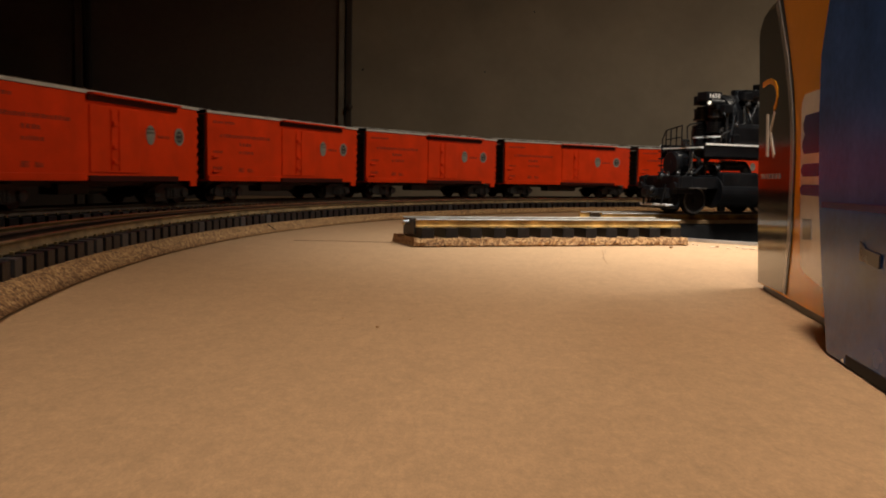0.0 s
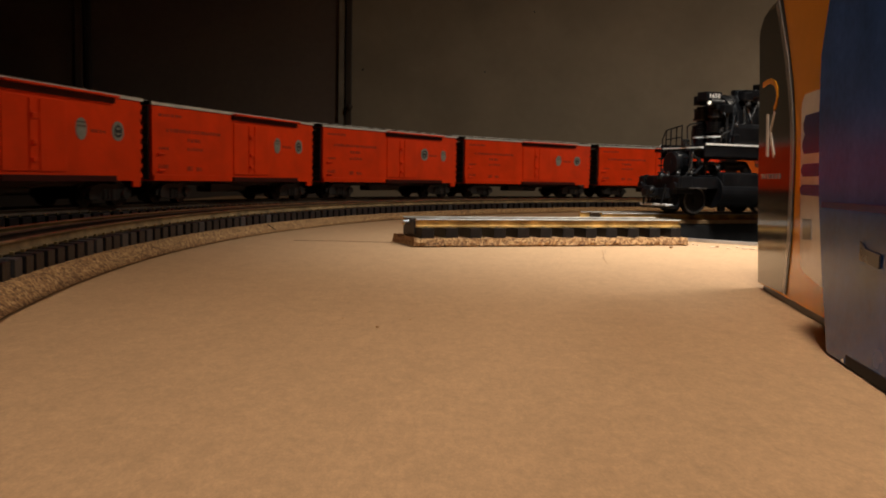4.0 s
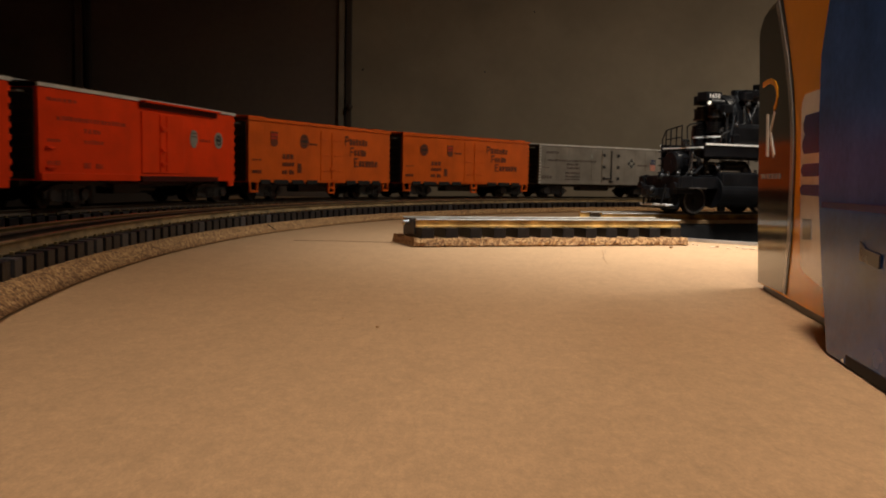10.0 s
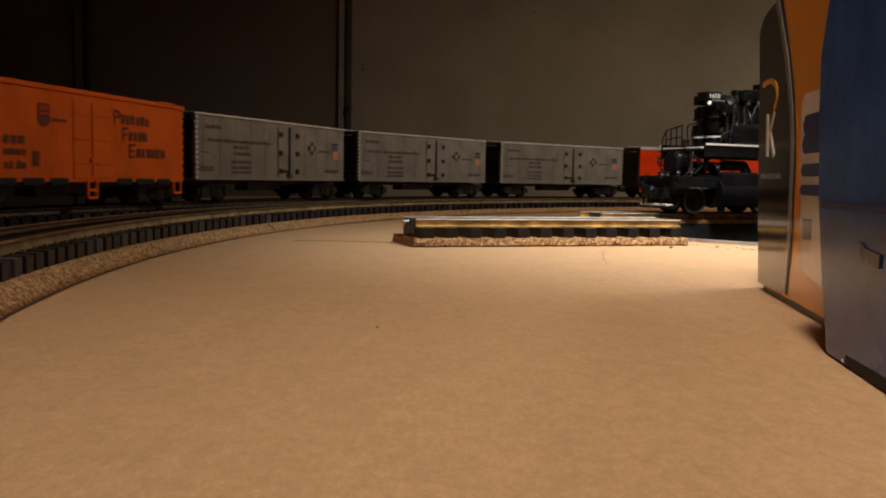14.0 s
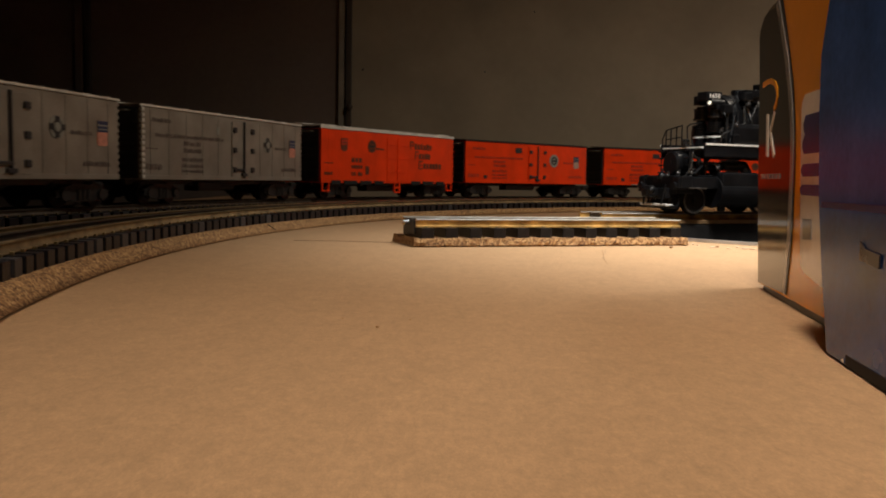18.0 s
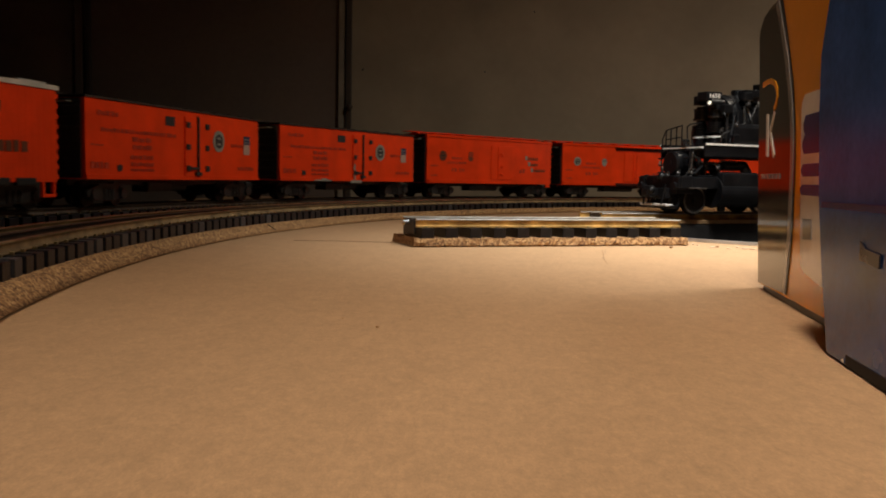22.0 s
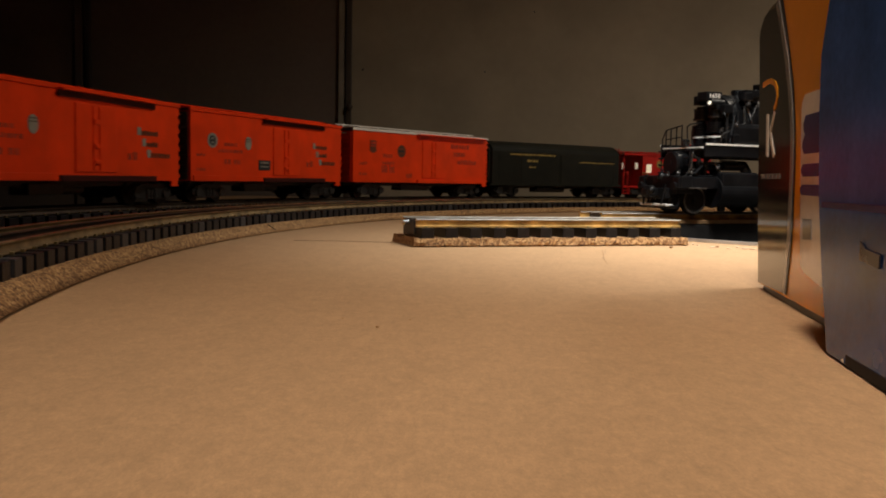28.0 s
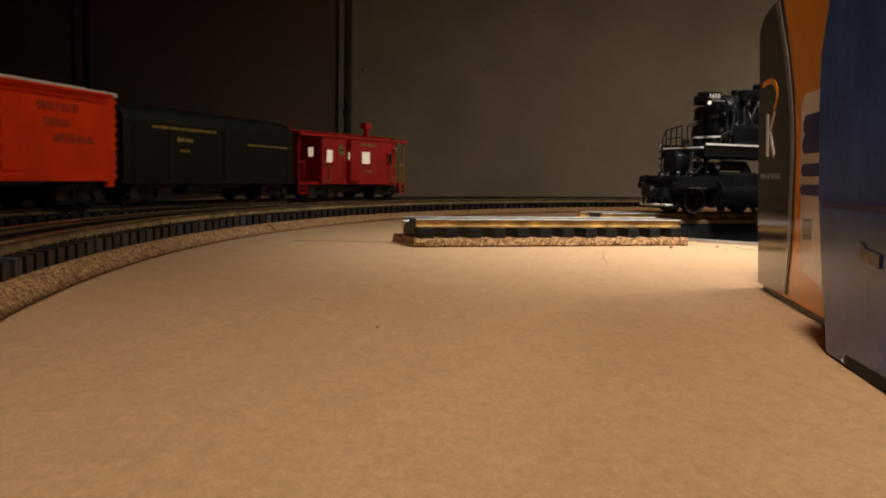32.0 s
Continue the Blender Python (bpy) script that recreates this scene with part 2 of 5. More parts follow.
def ball(bm, c, r, s=(1, 1, 1)):
    m = Matrix.Translation(c) @ Matrix.Diagonal((*s, 1))
    bmesh.ops.create_uvsphere(bm, u_segments=14, v_segments=8, radius=r, matrix=m)
    return bm


def prism(bm, pts, axis, a, b):
    """A flat outline of pairs drawn out from a to b along x, y or z."""
    def at(p, h):
        return {"x": (h, p[0], p[1]), "y": (p[0], h, p[1]), "z": (p[0], p[1], h)}[axis]
    lo = [bm.verts.new(at(p, a)) for p in pts]
    hi = [bm.verts.new(at(p, b)) for p in pts]
    n = len(pts)
    bm.faces.new(lo)
    bm.faces.new(hi[::-1])
    for i in range(n):
        bm.faces.new((lo[i], hi[i], hi[(i + 1) % n], lo[(i + 1) % n]))
    return bm


def ring(bm, profile, r0, a0=0.0, a1=360.0, seg=240, wobble=0.0):
    """Sweeps an outline of (offset from r0, height) round the centre of the track circles, between two angles."""
    full = abs(a1 - a0) >= 359.9
    loops = []
    for i in range(seg if full else seg + 1):
        a = radians(a0 + (a1 - a0) * i / seg)
        loop = []
        for o, z in profile:
            w = random.uniform(-wobble, wobble)
            r = r0 + o + w + widening(r0, math.degrees(a))
            loop.append(bm.verts.new((CX + r * math.cos(a), CY + r * math.sin(a), z + (random.uniform(-wobble, wobble) * 0.4 if z > 0.001 else 0))))
        loops.append(loop)
    n = len(profile)
    for i in range(len(loops) if full else len(loops) - 1):
        p, q = loops[i], loops[(i + 1) % len(loops)]
        for k in range(n):
            bm.faces.new((p[k], p[(k + 1) % n], q[(k + 1) % n], q[k]))
    if not full:
        bm.faces.new(loops[0])
        bm.faces.new(loops[-1][::-1])
    return bm


# ---- the room ----
PIT = Vector((0.386, 0.818))
PIT_R = 0.275
X0, X1, Y0, Y1 = -0.43, 2.75, -1.0, WALL_Y - 0.004


def structure(name, bm, mat, label, category):
    return tagged(part(name, bm, mat), label, category, kind="structure")


def table_top():
    bm = bmesh.new()
    n = 128
    rows = []
    for i in range(n):
        a = 2 * math.pi * (i + 0.5) / n
        c, s = math.cos(a), math.sin(a)
        k = min(((X1 if c > 0 else X0) - PIT.x) / c, ((Y1 if s > 0 else Y0) - PIT.y) / s)
        p, q = (PIT.x + PIT_R * c, PIT.y + PIT_R * s), (PIT.x + k * c, PIT.y + k * s)
        rows.append([bm.verts.new((*p, 0)), bm.verts.new((*q, 0)), bm.verts.new((*q, -0.02)), bm.verts.new((*p, -0.02))])
    for i in range(n):
        a, b = rows[i], rows[(i + 1) % n]
        for k in range(4):
            bm.faces.new((a[k], b[k], b[(k + 1) % 4], a[(k + 1) % 4]))
    return bm


structure("table_top", table_top(), TABLE, "tan hardboard table top of a train layout", "table top")
for nm, cx, cy, sx, sy in (("trim_5", (X0 + X1) / 2, Y0 + 0.05, X1 - X0 - 0.08, 0.02), ("trim_6", X0 + 0.05, (Y0 + Y1) / 2, 0.02, Y1 - Y0 - 0.14), ("trim_7", X1 - 0.05, (Y0 + Y1) / 2, 0.02, Y1 - Y0 - 0.14)):
    structure(nm, box(bmesh.new(), (cx, cy, -0.397), (sx, sy, 0.746), 0.002), TRIM, "dark wooden skirt under the table top", "table skirt")
structure("floor", box(bmesh.new(), (0.6, -0.2, -0.80), (6.0, 5.2, 0.06)), FLOOR, "dark brown carpeted floor", "floor")
structure("ceiling", box(bmesh.new(), (0.6, -0.2, 1.75), (6.0, 5.2, 0.06)), CEIL, "plain off-white ceiling", "ceiling")
SPLIT = -0.205
structure("wall_back", box(bmesh.new(), ((SPLIT + 3.2) / 2, WALL_Y + 0.05, 0.475), (3.2 - SPLIT, 0.1, 2.49)), WALL, "beige painted wall behind the layout", "wall")
structure("wall_panel", box(bmesh.new(), ((SPLIT - 1.6) / 2, WALL_Y + 0.05, 0.475), (SPLIT + 1.6, 0.1, 2.49)), DARKWALL, "dark brown wall panelling beside the beige wall", "wall")
structure("wall_left", box(bmesh.new(), (-1.65, -0.2, 0.475), (0.1, 4.0, 2.49)), DARKWALL, "dark brown side wall", "wall")
structure("wall_right", box(bmesh.new(), (3.05, -0.2, 0.475), (0.1, 4.0, 2.49)), WALL, "beige painted side wall", "wall")
structure("wall_front", box(bmesh.new(), (0.6, -2.3, 0.475), (5.0, 0.1, 2.49)), WALL, "beige painted wall", "wall")
t1 = structure("trim", box(bmesh.new(), (-0.197, WALL_Y - 0.006, 0.6), (0.012, 0.012, 1.3), 0.002), TRIM, "dark narrow trim strip where the panelling meets the wall", "trim")
structure("trim_1", box(bmesh.new(), (-0.2115, WALL_Y - 0.004, 0.6), (0.012, 0.008, 1.3), 0.002), PALETRIM, "pale brown trim strip beside the dark one", "trim")
structure("trim_2", box(bmesh.new(), (-0.722, WALL_Y - 0.005, 0.6), (0.010, 0.010, 1.3), 0.002), TRIM, "dark brown batten on the panelling", "trim")
structure("trim_3", box(bmesh.new(), (-0.742, WALL_Y - 0.003, 0.6), (0.016, 0.006, 1.3), 0.002), DARKWALL, "dark brown batten on the panelling", "trim")


# ---- track ----
RAIL_OUT = ([(-0.0022, 0.0), (0.0022, 0.0), (0.0022, 0.0008), (0.0006, 0.0014), (0.0006, 0.0043)]
            + [(0.0015 * math.cos(radians(a)), 0.0048 + 0.0007 * math.sin(radians(a))) for a in range(-20, 201, 20)]
            + [(-0.0006, 0.0043), (-0.0006, 0.0014), (-0.0022, 0.0008)])
TIE_W, TIE_L, CLOSE_L = 0.0082, 0.047, 0.050


def tie_mesh(width, long, h, mat):
    bm = bmesh.new()
    box(bm, (0, 0, h / 2), (width, long, h), 0.0005)
    for s in (-1, 1):                       # the spikes that hold the rails
        for k in (-1, 1):
            box(bm, (0, s * 0.0159 + k * 0.0030, h + 0.0005), (0.0018, 0.0013, 0.0014))
    me = bpy.data.meshes.new("tie")
    bmesh.ops.recalc_face_normals(bm, faces=bm.faces)
    bm.to_mesh(me)
    bm.free()
    me.materials.append(mat)
    me.materials.append(OLDRAIL)
    for f in me.polygons:
        if f.center.z > h + 0.0001:
            f.material_index = 1
    return me


TIE_MESH = tie_mesh(TIE_W, TIE_L, Z_TIE - Z_CORK - 0.0002, TIE)
CLOSE_TIE = tie_mesh(0.0084, CLOSE_L, C_TIE - C_CORK - 0.0002, MIXEDTIE)
CLOSE_PITCH = 0.0120


def rail_profile(side):
    return [(side * 0.0159 + o, Z_TIE + z) for o, z in RAIL_OUT]


def low_rail_profile(side):
    return [(side * 0.0159 + o, C_TIE + z * 0.82) for o, z in RAIL_OUT]


def two_tone(rail, web=RAILWEB, under=Z_TIE + 0.0044):
    """The duller, browner web under the rail head; RAILWEB's gold is part reflection."""
    rail.data.materials.append(web)
    for f in rail.data.polygons:
        if f.center.z < under:
            f.material_index = 1
    return rail


def circle_track(name, r, label, seen, head, web):
    t = thing(name, label, "track", "circles of track")
    part("cork_roadbed", ring(bmesh.new(), [(-0.0354, 0.0002), (-0.0366, 0.0011), (-0.0326, 0.0038), (-0.0290, C_CORK), (0.0290, C_CORK), (0.0326, 0.0038), (0.0366, 0.0011), (0.0354, 0.0002)],
                              r, seg=2400, wobble=0.00018), CORK, t, "brown granular cork strip", smooth=True)
    for nm, s, m in (("inner_rail", -1, head), ("outer_rail", 1, head), ("centre_rail", 0, DARKRAIL)):
        ob = part(nm, ring(bmesh.new(), low_rail_profile(s), r, seg=300), m, t, smooth=True)
        if s:
            two_tone(ob, web, C_TIE + 0.0036)
    n = round(2 * math.pi * r / CLOSE_PITCH)
    rest = bmesh.new()
    for i in range(n):
        a = 360.0 * i / n
        q = r + widening(r, a)
        m = pose(CX + q * math.cos(radians(a)), CY + q * math.sin(radians(a)), C_CORK, 0, 0, min(a, max(STRAIGHT.get(r, 400.0), a - 20)) - 90 + random.uniform(-1.2, 1.2))
        if seen[0] < a < seen[1]:
            ob = new("tie", CLOSE_TIE)
            ob.parent, ob.matrix_local = t, m
        else:
            got = bmesh.ops.create_cube(rest, size=1.0)["verts"]
            bmesh.ops.transform(rest, matrix=m @ Matrix.Translation((0, 0, 0.0033)) @ Matrix.Diagonal((0.0084, CLOSE_L, 0.0065, 1)), verts=got)
    tagged(part("far_ties", rest, TIE, t), kind="stuff")
    return t


circle = circle_track("circle_track", R_INNER, "empty three-rail model track on a cork roadbed", (62, 198), OLDRAIL, OLDWEB)
p, q = R_INNER - 0.0362, R_INNER - 0.0312               # a butt joint between two lengths of cork
part("cork_joint", rod(bmesh.new(), (CX + p * math.cos(radians(168.1)), CY + p * math.sin(radians(168.1)), 0.0012), (CX + q * math.cos(radians(168.4)), CY + q * math.sin(radians(168.4)), C_CORK), 0.0003, seg=6),
     TRIM, circle, "dark crack between two cork lengths")
# The outer rails take the dark metal so their colour holds the dimness there.
circle_track("circle_track", R_TRAIN, "three-rail model track on cork that carries the train", (62, 180), DARKRAIL, DARKRAIL)

# the straight siding
SID = pose(-0.0222, 0.5508, 0, 0, 0, 17.5)


def siding():
    t = thing("siding_track", "short straight three-rail track ending on a cork strip", "track")
    t.matrix_world = SID
    bm = bmesh.new()
    n = 90
    loops = []
    for i in range(n + 1):
        x = -0.004 + 0.196 * i / n
        loop = []
        for y, z in ((-0.0244, 0), (-0.0258, 0.0012), (-0.0254, 0.003), (-0.0246, Z_CORK), (0.0246, Z_CORK), (0.0262, 0.003), (0.0268, 0.0012), (0.0254, 0)):
            w = random.uniform(-0.0006, 0.0006)
            loop.append(bm.verts.new((x + (0.0 if 0 < i < n else w * 1.5), y + w, z + (w * 0.5 if z > 0 else 0.0003))))
        loops.append(loop)
    for p, q in zip(loops, loops[1:]):
        for k in range(8):
            bm.faces.new((p[k], p[(k + 1) % 8], q[(k + 1) % 8], q[k]))
    bm.faces.new(loops[0])
    bm.faces.new(loops[-1][::-1])
    part("cork_roadbed", bm, CORK, t, "brown granular cork strip")
    for nm, s, m in (("near_rail", -1, STEEL), ("far_rail", 1, STEEL), ("centre_rail", 0, DARKRAIL)):
        ob = part(nm, prism(bmesh.new(), rail_profile(s), "x", 0.0, 0.19), m, t)
        if s:
            two_tone(ob)
    for i in range(12):
        ob = new("tie", TIE_MESH)
        ob.parent, ob.matrix_local = t, pose(0.006 + i * 0.01605, random.uniform(-0.0004, 0.0004), Z_CORK, 0, 0, random.uniform(-1.5, 1.5))
    part("end_plate", box(bmesh.new(), (0.0012, 0, 0.0118), (0.0020, 0.0225, 0.0090), 0.0004), BLACK, t, "black end piece between the rails")
    part("rail_pin", rod(bmesh.new(), (-0.004, 0, 0.0148), (0.004, 0, 0.0148), 0.0011), RIMSTEEL, t)
    return t


siding()

# the turntable
TURN = 23.0


def turntable():
    t = thing("turntable", "turntable with a dark pit, metal rim and wood-edged bridge", "turntable")
    t.matrix_world = Matrix.Translation((PIT.x, PIT.y, 0))
    bm = bmesh.new()
    n = 96
    lo, up, mid = [], [], bm.verts.new((0, 0, -0.045))
    for i in range(n):
        a = 2 * math.pi * i / n
        lo.append(bm.verts.new((math.cos(a) * (PIT_R - 0.0015), math.sin(a) * (PIT_R - 0.0015), -0.045)))
        up.append(bm.verts.new((math.cos(a) * (PIT_R - 0.0015), math.sin(a) * (PIT_R - 0.0015), -0.001)))
    for i in range(n):
        j = (i + 1) % n
        bm.faces.new((lo[i], lo[j], up[j], up[i]))
        bm.faces.new((mid, lo[j], lo[i]))
    part("pit", bm, PITBLACK, t, "black pit")
    bm = bmesh.new()
    prof = ((PIT_R - 0.001, -0.004), (PIT_R - 0.001, 0.0022), (PIT_R + 0.004, 0.0022), (PIT_R + 0.004, 0.0002))
    loops = [[bm.verts.new((math.cos(2 * math.pi * i / n) * r, math.sin(2 * math.pi * i / n) * r, z)) for r, z in prof] for i in range(n)]
    for i in range(n):
        p, q = loops[i], loops[(i + 1) % n]
        for k in range(3):
            bm.faces.new((p[k], p[k + 1], q[k + 1], q[k]))
    part("rim", bm, RIMSTEEL, t, "thin bright metal rim")
    br = new("bridge")
    br.parent, br.matrix_local = t, pose(0, 0, 0, 0, 0, TURN)
    L = 0.288
    part("deck", box(bmesh.new(), (0, 0, 0.0105), (2 * L - 0.004, 0.044, 0.0034), 0.0004), DECKWOOD, br, "wood-coloured deck")
    for s in (-1, 1):
        part("girder", box(bmesh.new(), (0.02, s * 0.0205, -0.008), (0.5, 0.003, 0.032), 0.0004), BLACK, br, "black side girder")
        two_tone(part("rail", prism(bmesh.new(), [(s * 0.0159 + o, Z_TIE + z) for o, z in RAIL_OUT], "x", -L, L), STEEL, br))
    part("centre_rail", prism(bmesh.new(), [(o, Z_TIE + z) for o, z in RAIL_OUT], "x", -L, L), DARKRAIL, br)
    part("pier", rod(bmesh.new(), (0, 0, -0.045), (0, 0, 0.008), 0.02), BLACK, br)
    return t


turntable()


# ---- the rolling stock ----
HALF_W = 0.033


WHEEL_R = 0.0088


def truck_meshes():
    frame_bm = bmesh.new()
    prism(frame_bm, [(-0.026, 0.0075), (-0.026, 0.0115), (-0.020, 0.0140), (-0.010, 0.0165), (0.010, 0.0165), (0.020, 0.0140), (0.026, 0.0115), (0.026, 0.0075),
                     (0.017, 0.0065), (0.009, 0.0040), (-0.009, 0.0040), (-0.017, 0.0065)], "y", -0.0014, 0.0014)
    for s in (-1, 1):
        rod(frame_bm, (s * 0.0185, -0.0020, 0.0092), (s * 0.0185, 0.0032, 0.0092), 0.0042, seg=12)
    for k in (-0.0045, 0, 0.0045):
        rod(frame_bm, (k, 0.0012, 0.0050), (k, 0.0012, 0.0130), 0.0020, seg=8)
    set_bm = bmesh.new()
    for s in (-1, 1):
        rod(set_bm, (0, s * 0.0145, 0), (0, s * 0.0190, 0), WHEEL_R, seg=22)
        rod(set_bm, (0, s * 0.0135, 0), (0, s * 0.0147, 0), 0.0100, seg=22)
    rod(set_bm, (0, -0.02, 0), (0, 0.02, 0), 0.0016, seg=8)
    bol = bmesh.new()
    box(bol, (0, 0, 0.0135), (0.012, 0.044, 0.005), 0.0006)
    rod(bol, (0, 0, 0.012), (0, 0, 0.0185), 0.006)
    out = []
    for nm, bm, m in (("truck", bol, BLACK), ("side_frame", frame_bm, BLACK), ("wheelset", set_bm, WHEEL)):
        me = bpy.data.meshes.new(nm)
        bmesh.ops.recalc_face_normals(bm, faces=bm.faces)
        bm.to_mesh(me)
        bm.free()
        me.materials.append(m)
        out.append(me)
    return out


TRUCK, SIDE_FRAME, WHEELSET = truck_meshes()


def add_trucks(car, at):
    for s in (-1, 1):
        tr = new("truck", TRUCK)
        x = s * (at + (0.018 if s < 0 else 0.011))
        tr.parent, tr.matrix_local = car, pose(x, 0, 0, 0, 0, math.degrees(math.asin(x / R_TRAIN)))
        for k in (-1, 1):
            f = new("side_frame", SIDE_FRAME)
            f.parent, f.matrix_local = tr, pose(0, k * 0.0235, 0, 0, 0, 0 if k > 0 else 180)
            w = new("wheelset", WHEELSET)
            w.parent, w.matrix_local = tr, pose(k * 0.0185, 0, WHEEL_R)


def add_coupler(car, x, reach):
    for s in (-1, 1):
        bm = bmesh.new()
        box(bm, (s * (x + reach / 2), 0, 0.0140), (reach + 0.01, 0.0050, 0.0040), 0.0006)
        box(bm, (s * (x + reach), 0.0015, 0.0140), (0.0085, 0.0095, 0.0075), 0.0012)
        part("coupler", bm, BLACK, car)


def side_bars(car, name, bars, mat, L, z0, H, y, label="", both=True):
    """Flat printed bars: each is a run along the side (0 at the leading end to 1) and a height run (0 at the sill to 1)."""
    bm = bmesh.new()
    for a, b, lo, hi in bars:
        box(bm, (L * (0.5 - (a + b) / 2), y + 0.00012, z0 + H * (lo + hi) / 2), (L * (b - a), 0.00024, H * (hi - lo)))
    ob = part(name, bm, mat, car, label)
    return tagged(ob, label, kind="stuff") if "lettering" in name else ob


def word(a, b, lo, hi, n, seed=0):
    """A printed word as n letter-sized bars."""
    rnd = random.Random(seed + int(a * 1000) + int(lo * 777))
    w = (b - a) / n
    return [(a + w * i, a + w * (i + rnd.uniform(0.62, 0.86)), lo, hi - (hi - lo) * rnd.choice((0, 0, 0.08, 0.18))) for i in range(n)]


def round_emblem(car, L, z0, H, f, h, d, kind, y):
    """A printed emblem: a disc or a shield with darker marks on it."""
    x, z = L * (0.5 - f), z0 + H * h
    bm = bmesh.new()
    if kind in ("disc", "dark_disc", "gold_disc", "cross"):
        rod(bm, (x, y, z), (x, y + 0.0003, z), d / 2, seg=28)
        e = part("emblem", bm, {"disc": PALE, "dark_disc": INK, "gold_disc": GOLD, "cross": PALE}[kind], car, {"disc": "round pale emblem", "gold_disc": "round gold emblem", "dark_disc": "round dark emblem", "cross": "round pale emblem with a dark cross"}[kind])
        bm = bmesh.new()
        q = d / 2
        if kind == "cross":
            rod(bm, (x, y + 0.0002, z), (x, y + 0.0005, z), q * 0.66, seg=20)
            for dx, dz in ((0, 0.66), (0, -0.66), (0.72, 0), (-0.72, 0)):
                box(bm, (x + dx * q, y + 0.0004, z + dz * q), (q * 0.56, 0.0004, q * 0.56))
            mark = part("emblem_mark", bm, INKDARK, e)
            part("emblem_centre", rod(bmesh.new(), (x, y + 0.0003, z), (x, y + 0.0008, z), q * 0.42, seg=16), PALE, mark, "pale centre")
        elif kind == "disc":
            ringr = [(math.cos(i * math.pi / 14), math.sin(i * math.pi / 14)) for i in range(28)]
            a = [bm.verts.new((x + c * q * 0.66, y + 0.0004, z + s * q * 0.66)) for c, s in ringr]
            b = [bm.verts.new((x + c * q * 0.40, y + 0.0004, z + s * q * 0.40)) for c, s in ringr]
            for i in range(28):
                bm.faces.new((a[i], a[(i + 1) % 28], b[(i + 1) % 28], b[i]))
            box(bm, (x, y + 0.0004, z), (q * 1.15, 0.0002, q * 0.34))
            part("emblem_mark", bm, INKDARK, e)
        else:
            box(bm, (x, y + 0.0004, z), (q * 1.3, 0.0004, q * 0.30))
            box(bm, (x, y + 0.0004, z + q * 0.62), (q * 0.7, 0.0004, q * 0.12))
            box(bm, (x, y + 0.0004, z - q * 0.62), (q * 0.7, 0.0004, q * 0.12))
            part("emblem_mark", bm, car.children[0].data.materials[0], e, "band in the colour of the car")
    else:
        w = d * 0.37
        low = {"shield": PALE, "flag": PINK, "dark_shield": INK, "pale_flag": ROSE, "brown_shield": INK}[kind]
        top = {"shield": INKGREY, "flag": NAVY, "dark_shield": INKRED, "pale_flag": NAVY, "brown_shield": INKRED}[kind]
        if "flag" in kind:
            out = [(x - w, z + d * 0.55), (x + w, z + d * 0.55), (x + w, z - d * 0.50), (x + w * 0.7, z - d * 0.56), (x - w * 0.7, z - d * 0.56), (x - w, z - d * 0.50)]
        elif kind == "shield":                          # rounded like an egg
            out = [(x + w * 1.05 * math.cos(radians(a)), z + d * (0.46 if a < 180 else 0.54) * math.sin(radians(a))) for a in range(0, 360, 20)]
        else:
            out = [(x - w, z + d * 0.5), (x + w, z + d * 0.5), (x + w, z - d * 0.30), (x + w * 0.6, z - d * 0.45), (x, z - d * 0.5), (x - w * 0.6, z - d * 0.45), (x - w, z - d * 0.30)]
        e = part("emblem", prism(bm, out, "y", y, y + 0.0003), low, car, "striped flag emblem" if "flag" in kind else "small shield emblem")
        if "flag" in kind:
            part("emblem_field", box(bmesh.new(), (x, y + 0.0003, z + d * 0.30), (w * 2.0, 0.0004, d * 0.50)), PALE, e, "pale field")
        bm = bmesh.new()
        for k in {"flag": ((0.55, 0.16), (0.32, 0.12), (0.15, 0.09)), "pale_flag": ((0.55, 0.16), (0.32, 0.12), (0.15, 0.09)), "shield": ((0.30, 0.07), (0.12, 0.06))}.get(kind, ((0.40, 0.20), (0.12, 0.12))):
            box(bm, (x, y + 0.0005, z + d * (k[0] - k[1] / 2)), (w * (1.6 if kind == "shield" else 1.9), 0.0004, d * k[1]))
        part("emblem_mark", bm, top, e)


def end_walls(car, L, zb, zt, mat, post, teeth=8):
    """Ribbed end walls, and corner posts with a row of grab steps."""
    H = zt - zb
    for s in (-1, 1):
        bm = bmesh.new()
        box(bm, (s * (L / 2 + 0.0004), 0, (zb + zt) / 2), (0.0020, 2 * HALF_W - 0.006, H - 0.002))
        wall = part("end_wall", bm, mat, car, "ribbed dark end wall")
        rib = part("rib", rod(bmesh.new(), (0, -HALF_W + 0.005, 0), (0, HALF_W - 0.005, 0), 0.0016 if s < 0 else 0.0009, seg=8), mat, wall)
        for i in range(7):
            r = rib if i == 0 else new("rib", rib.data)
            r.parent = wall
            r.location = (s * (L / 2 + 0.0014), 0, zb + H * (i + 0.7) / 7.4)
        if s > 0:
            part("brake_platform", box(bmesh.new(), (L / 2 + 0.0045, 0.012, zt - 0.0035), (0.0075, 0.024, 0.0011), 0.0003), TYRE, car, "pale metal brake platform")
        step = None
        for k in (-1, 1) if s < 0 else ():
            for i in range(teeth):
                if step is None:
                    step = part("grab_step", box(bmesh.new(), (0, 0, 0), (0.0050, 0.0030, H / teeth * 0.46), 0.0004), post, car)
                    ob = step
                else:
                    ob = new("grab_step", step.data)
                    ob.parent = car
                ob.location = (s * (L / 2 - 0.0006), k * (HALF_W - 0.0016), zb + H * (i + 0.55) / (teeth + 0.1))


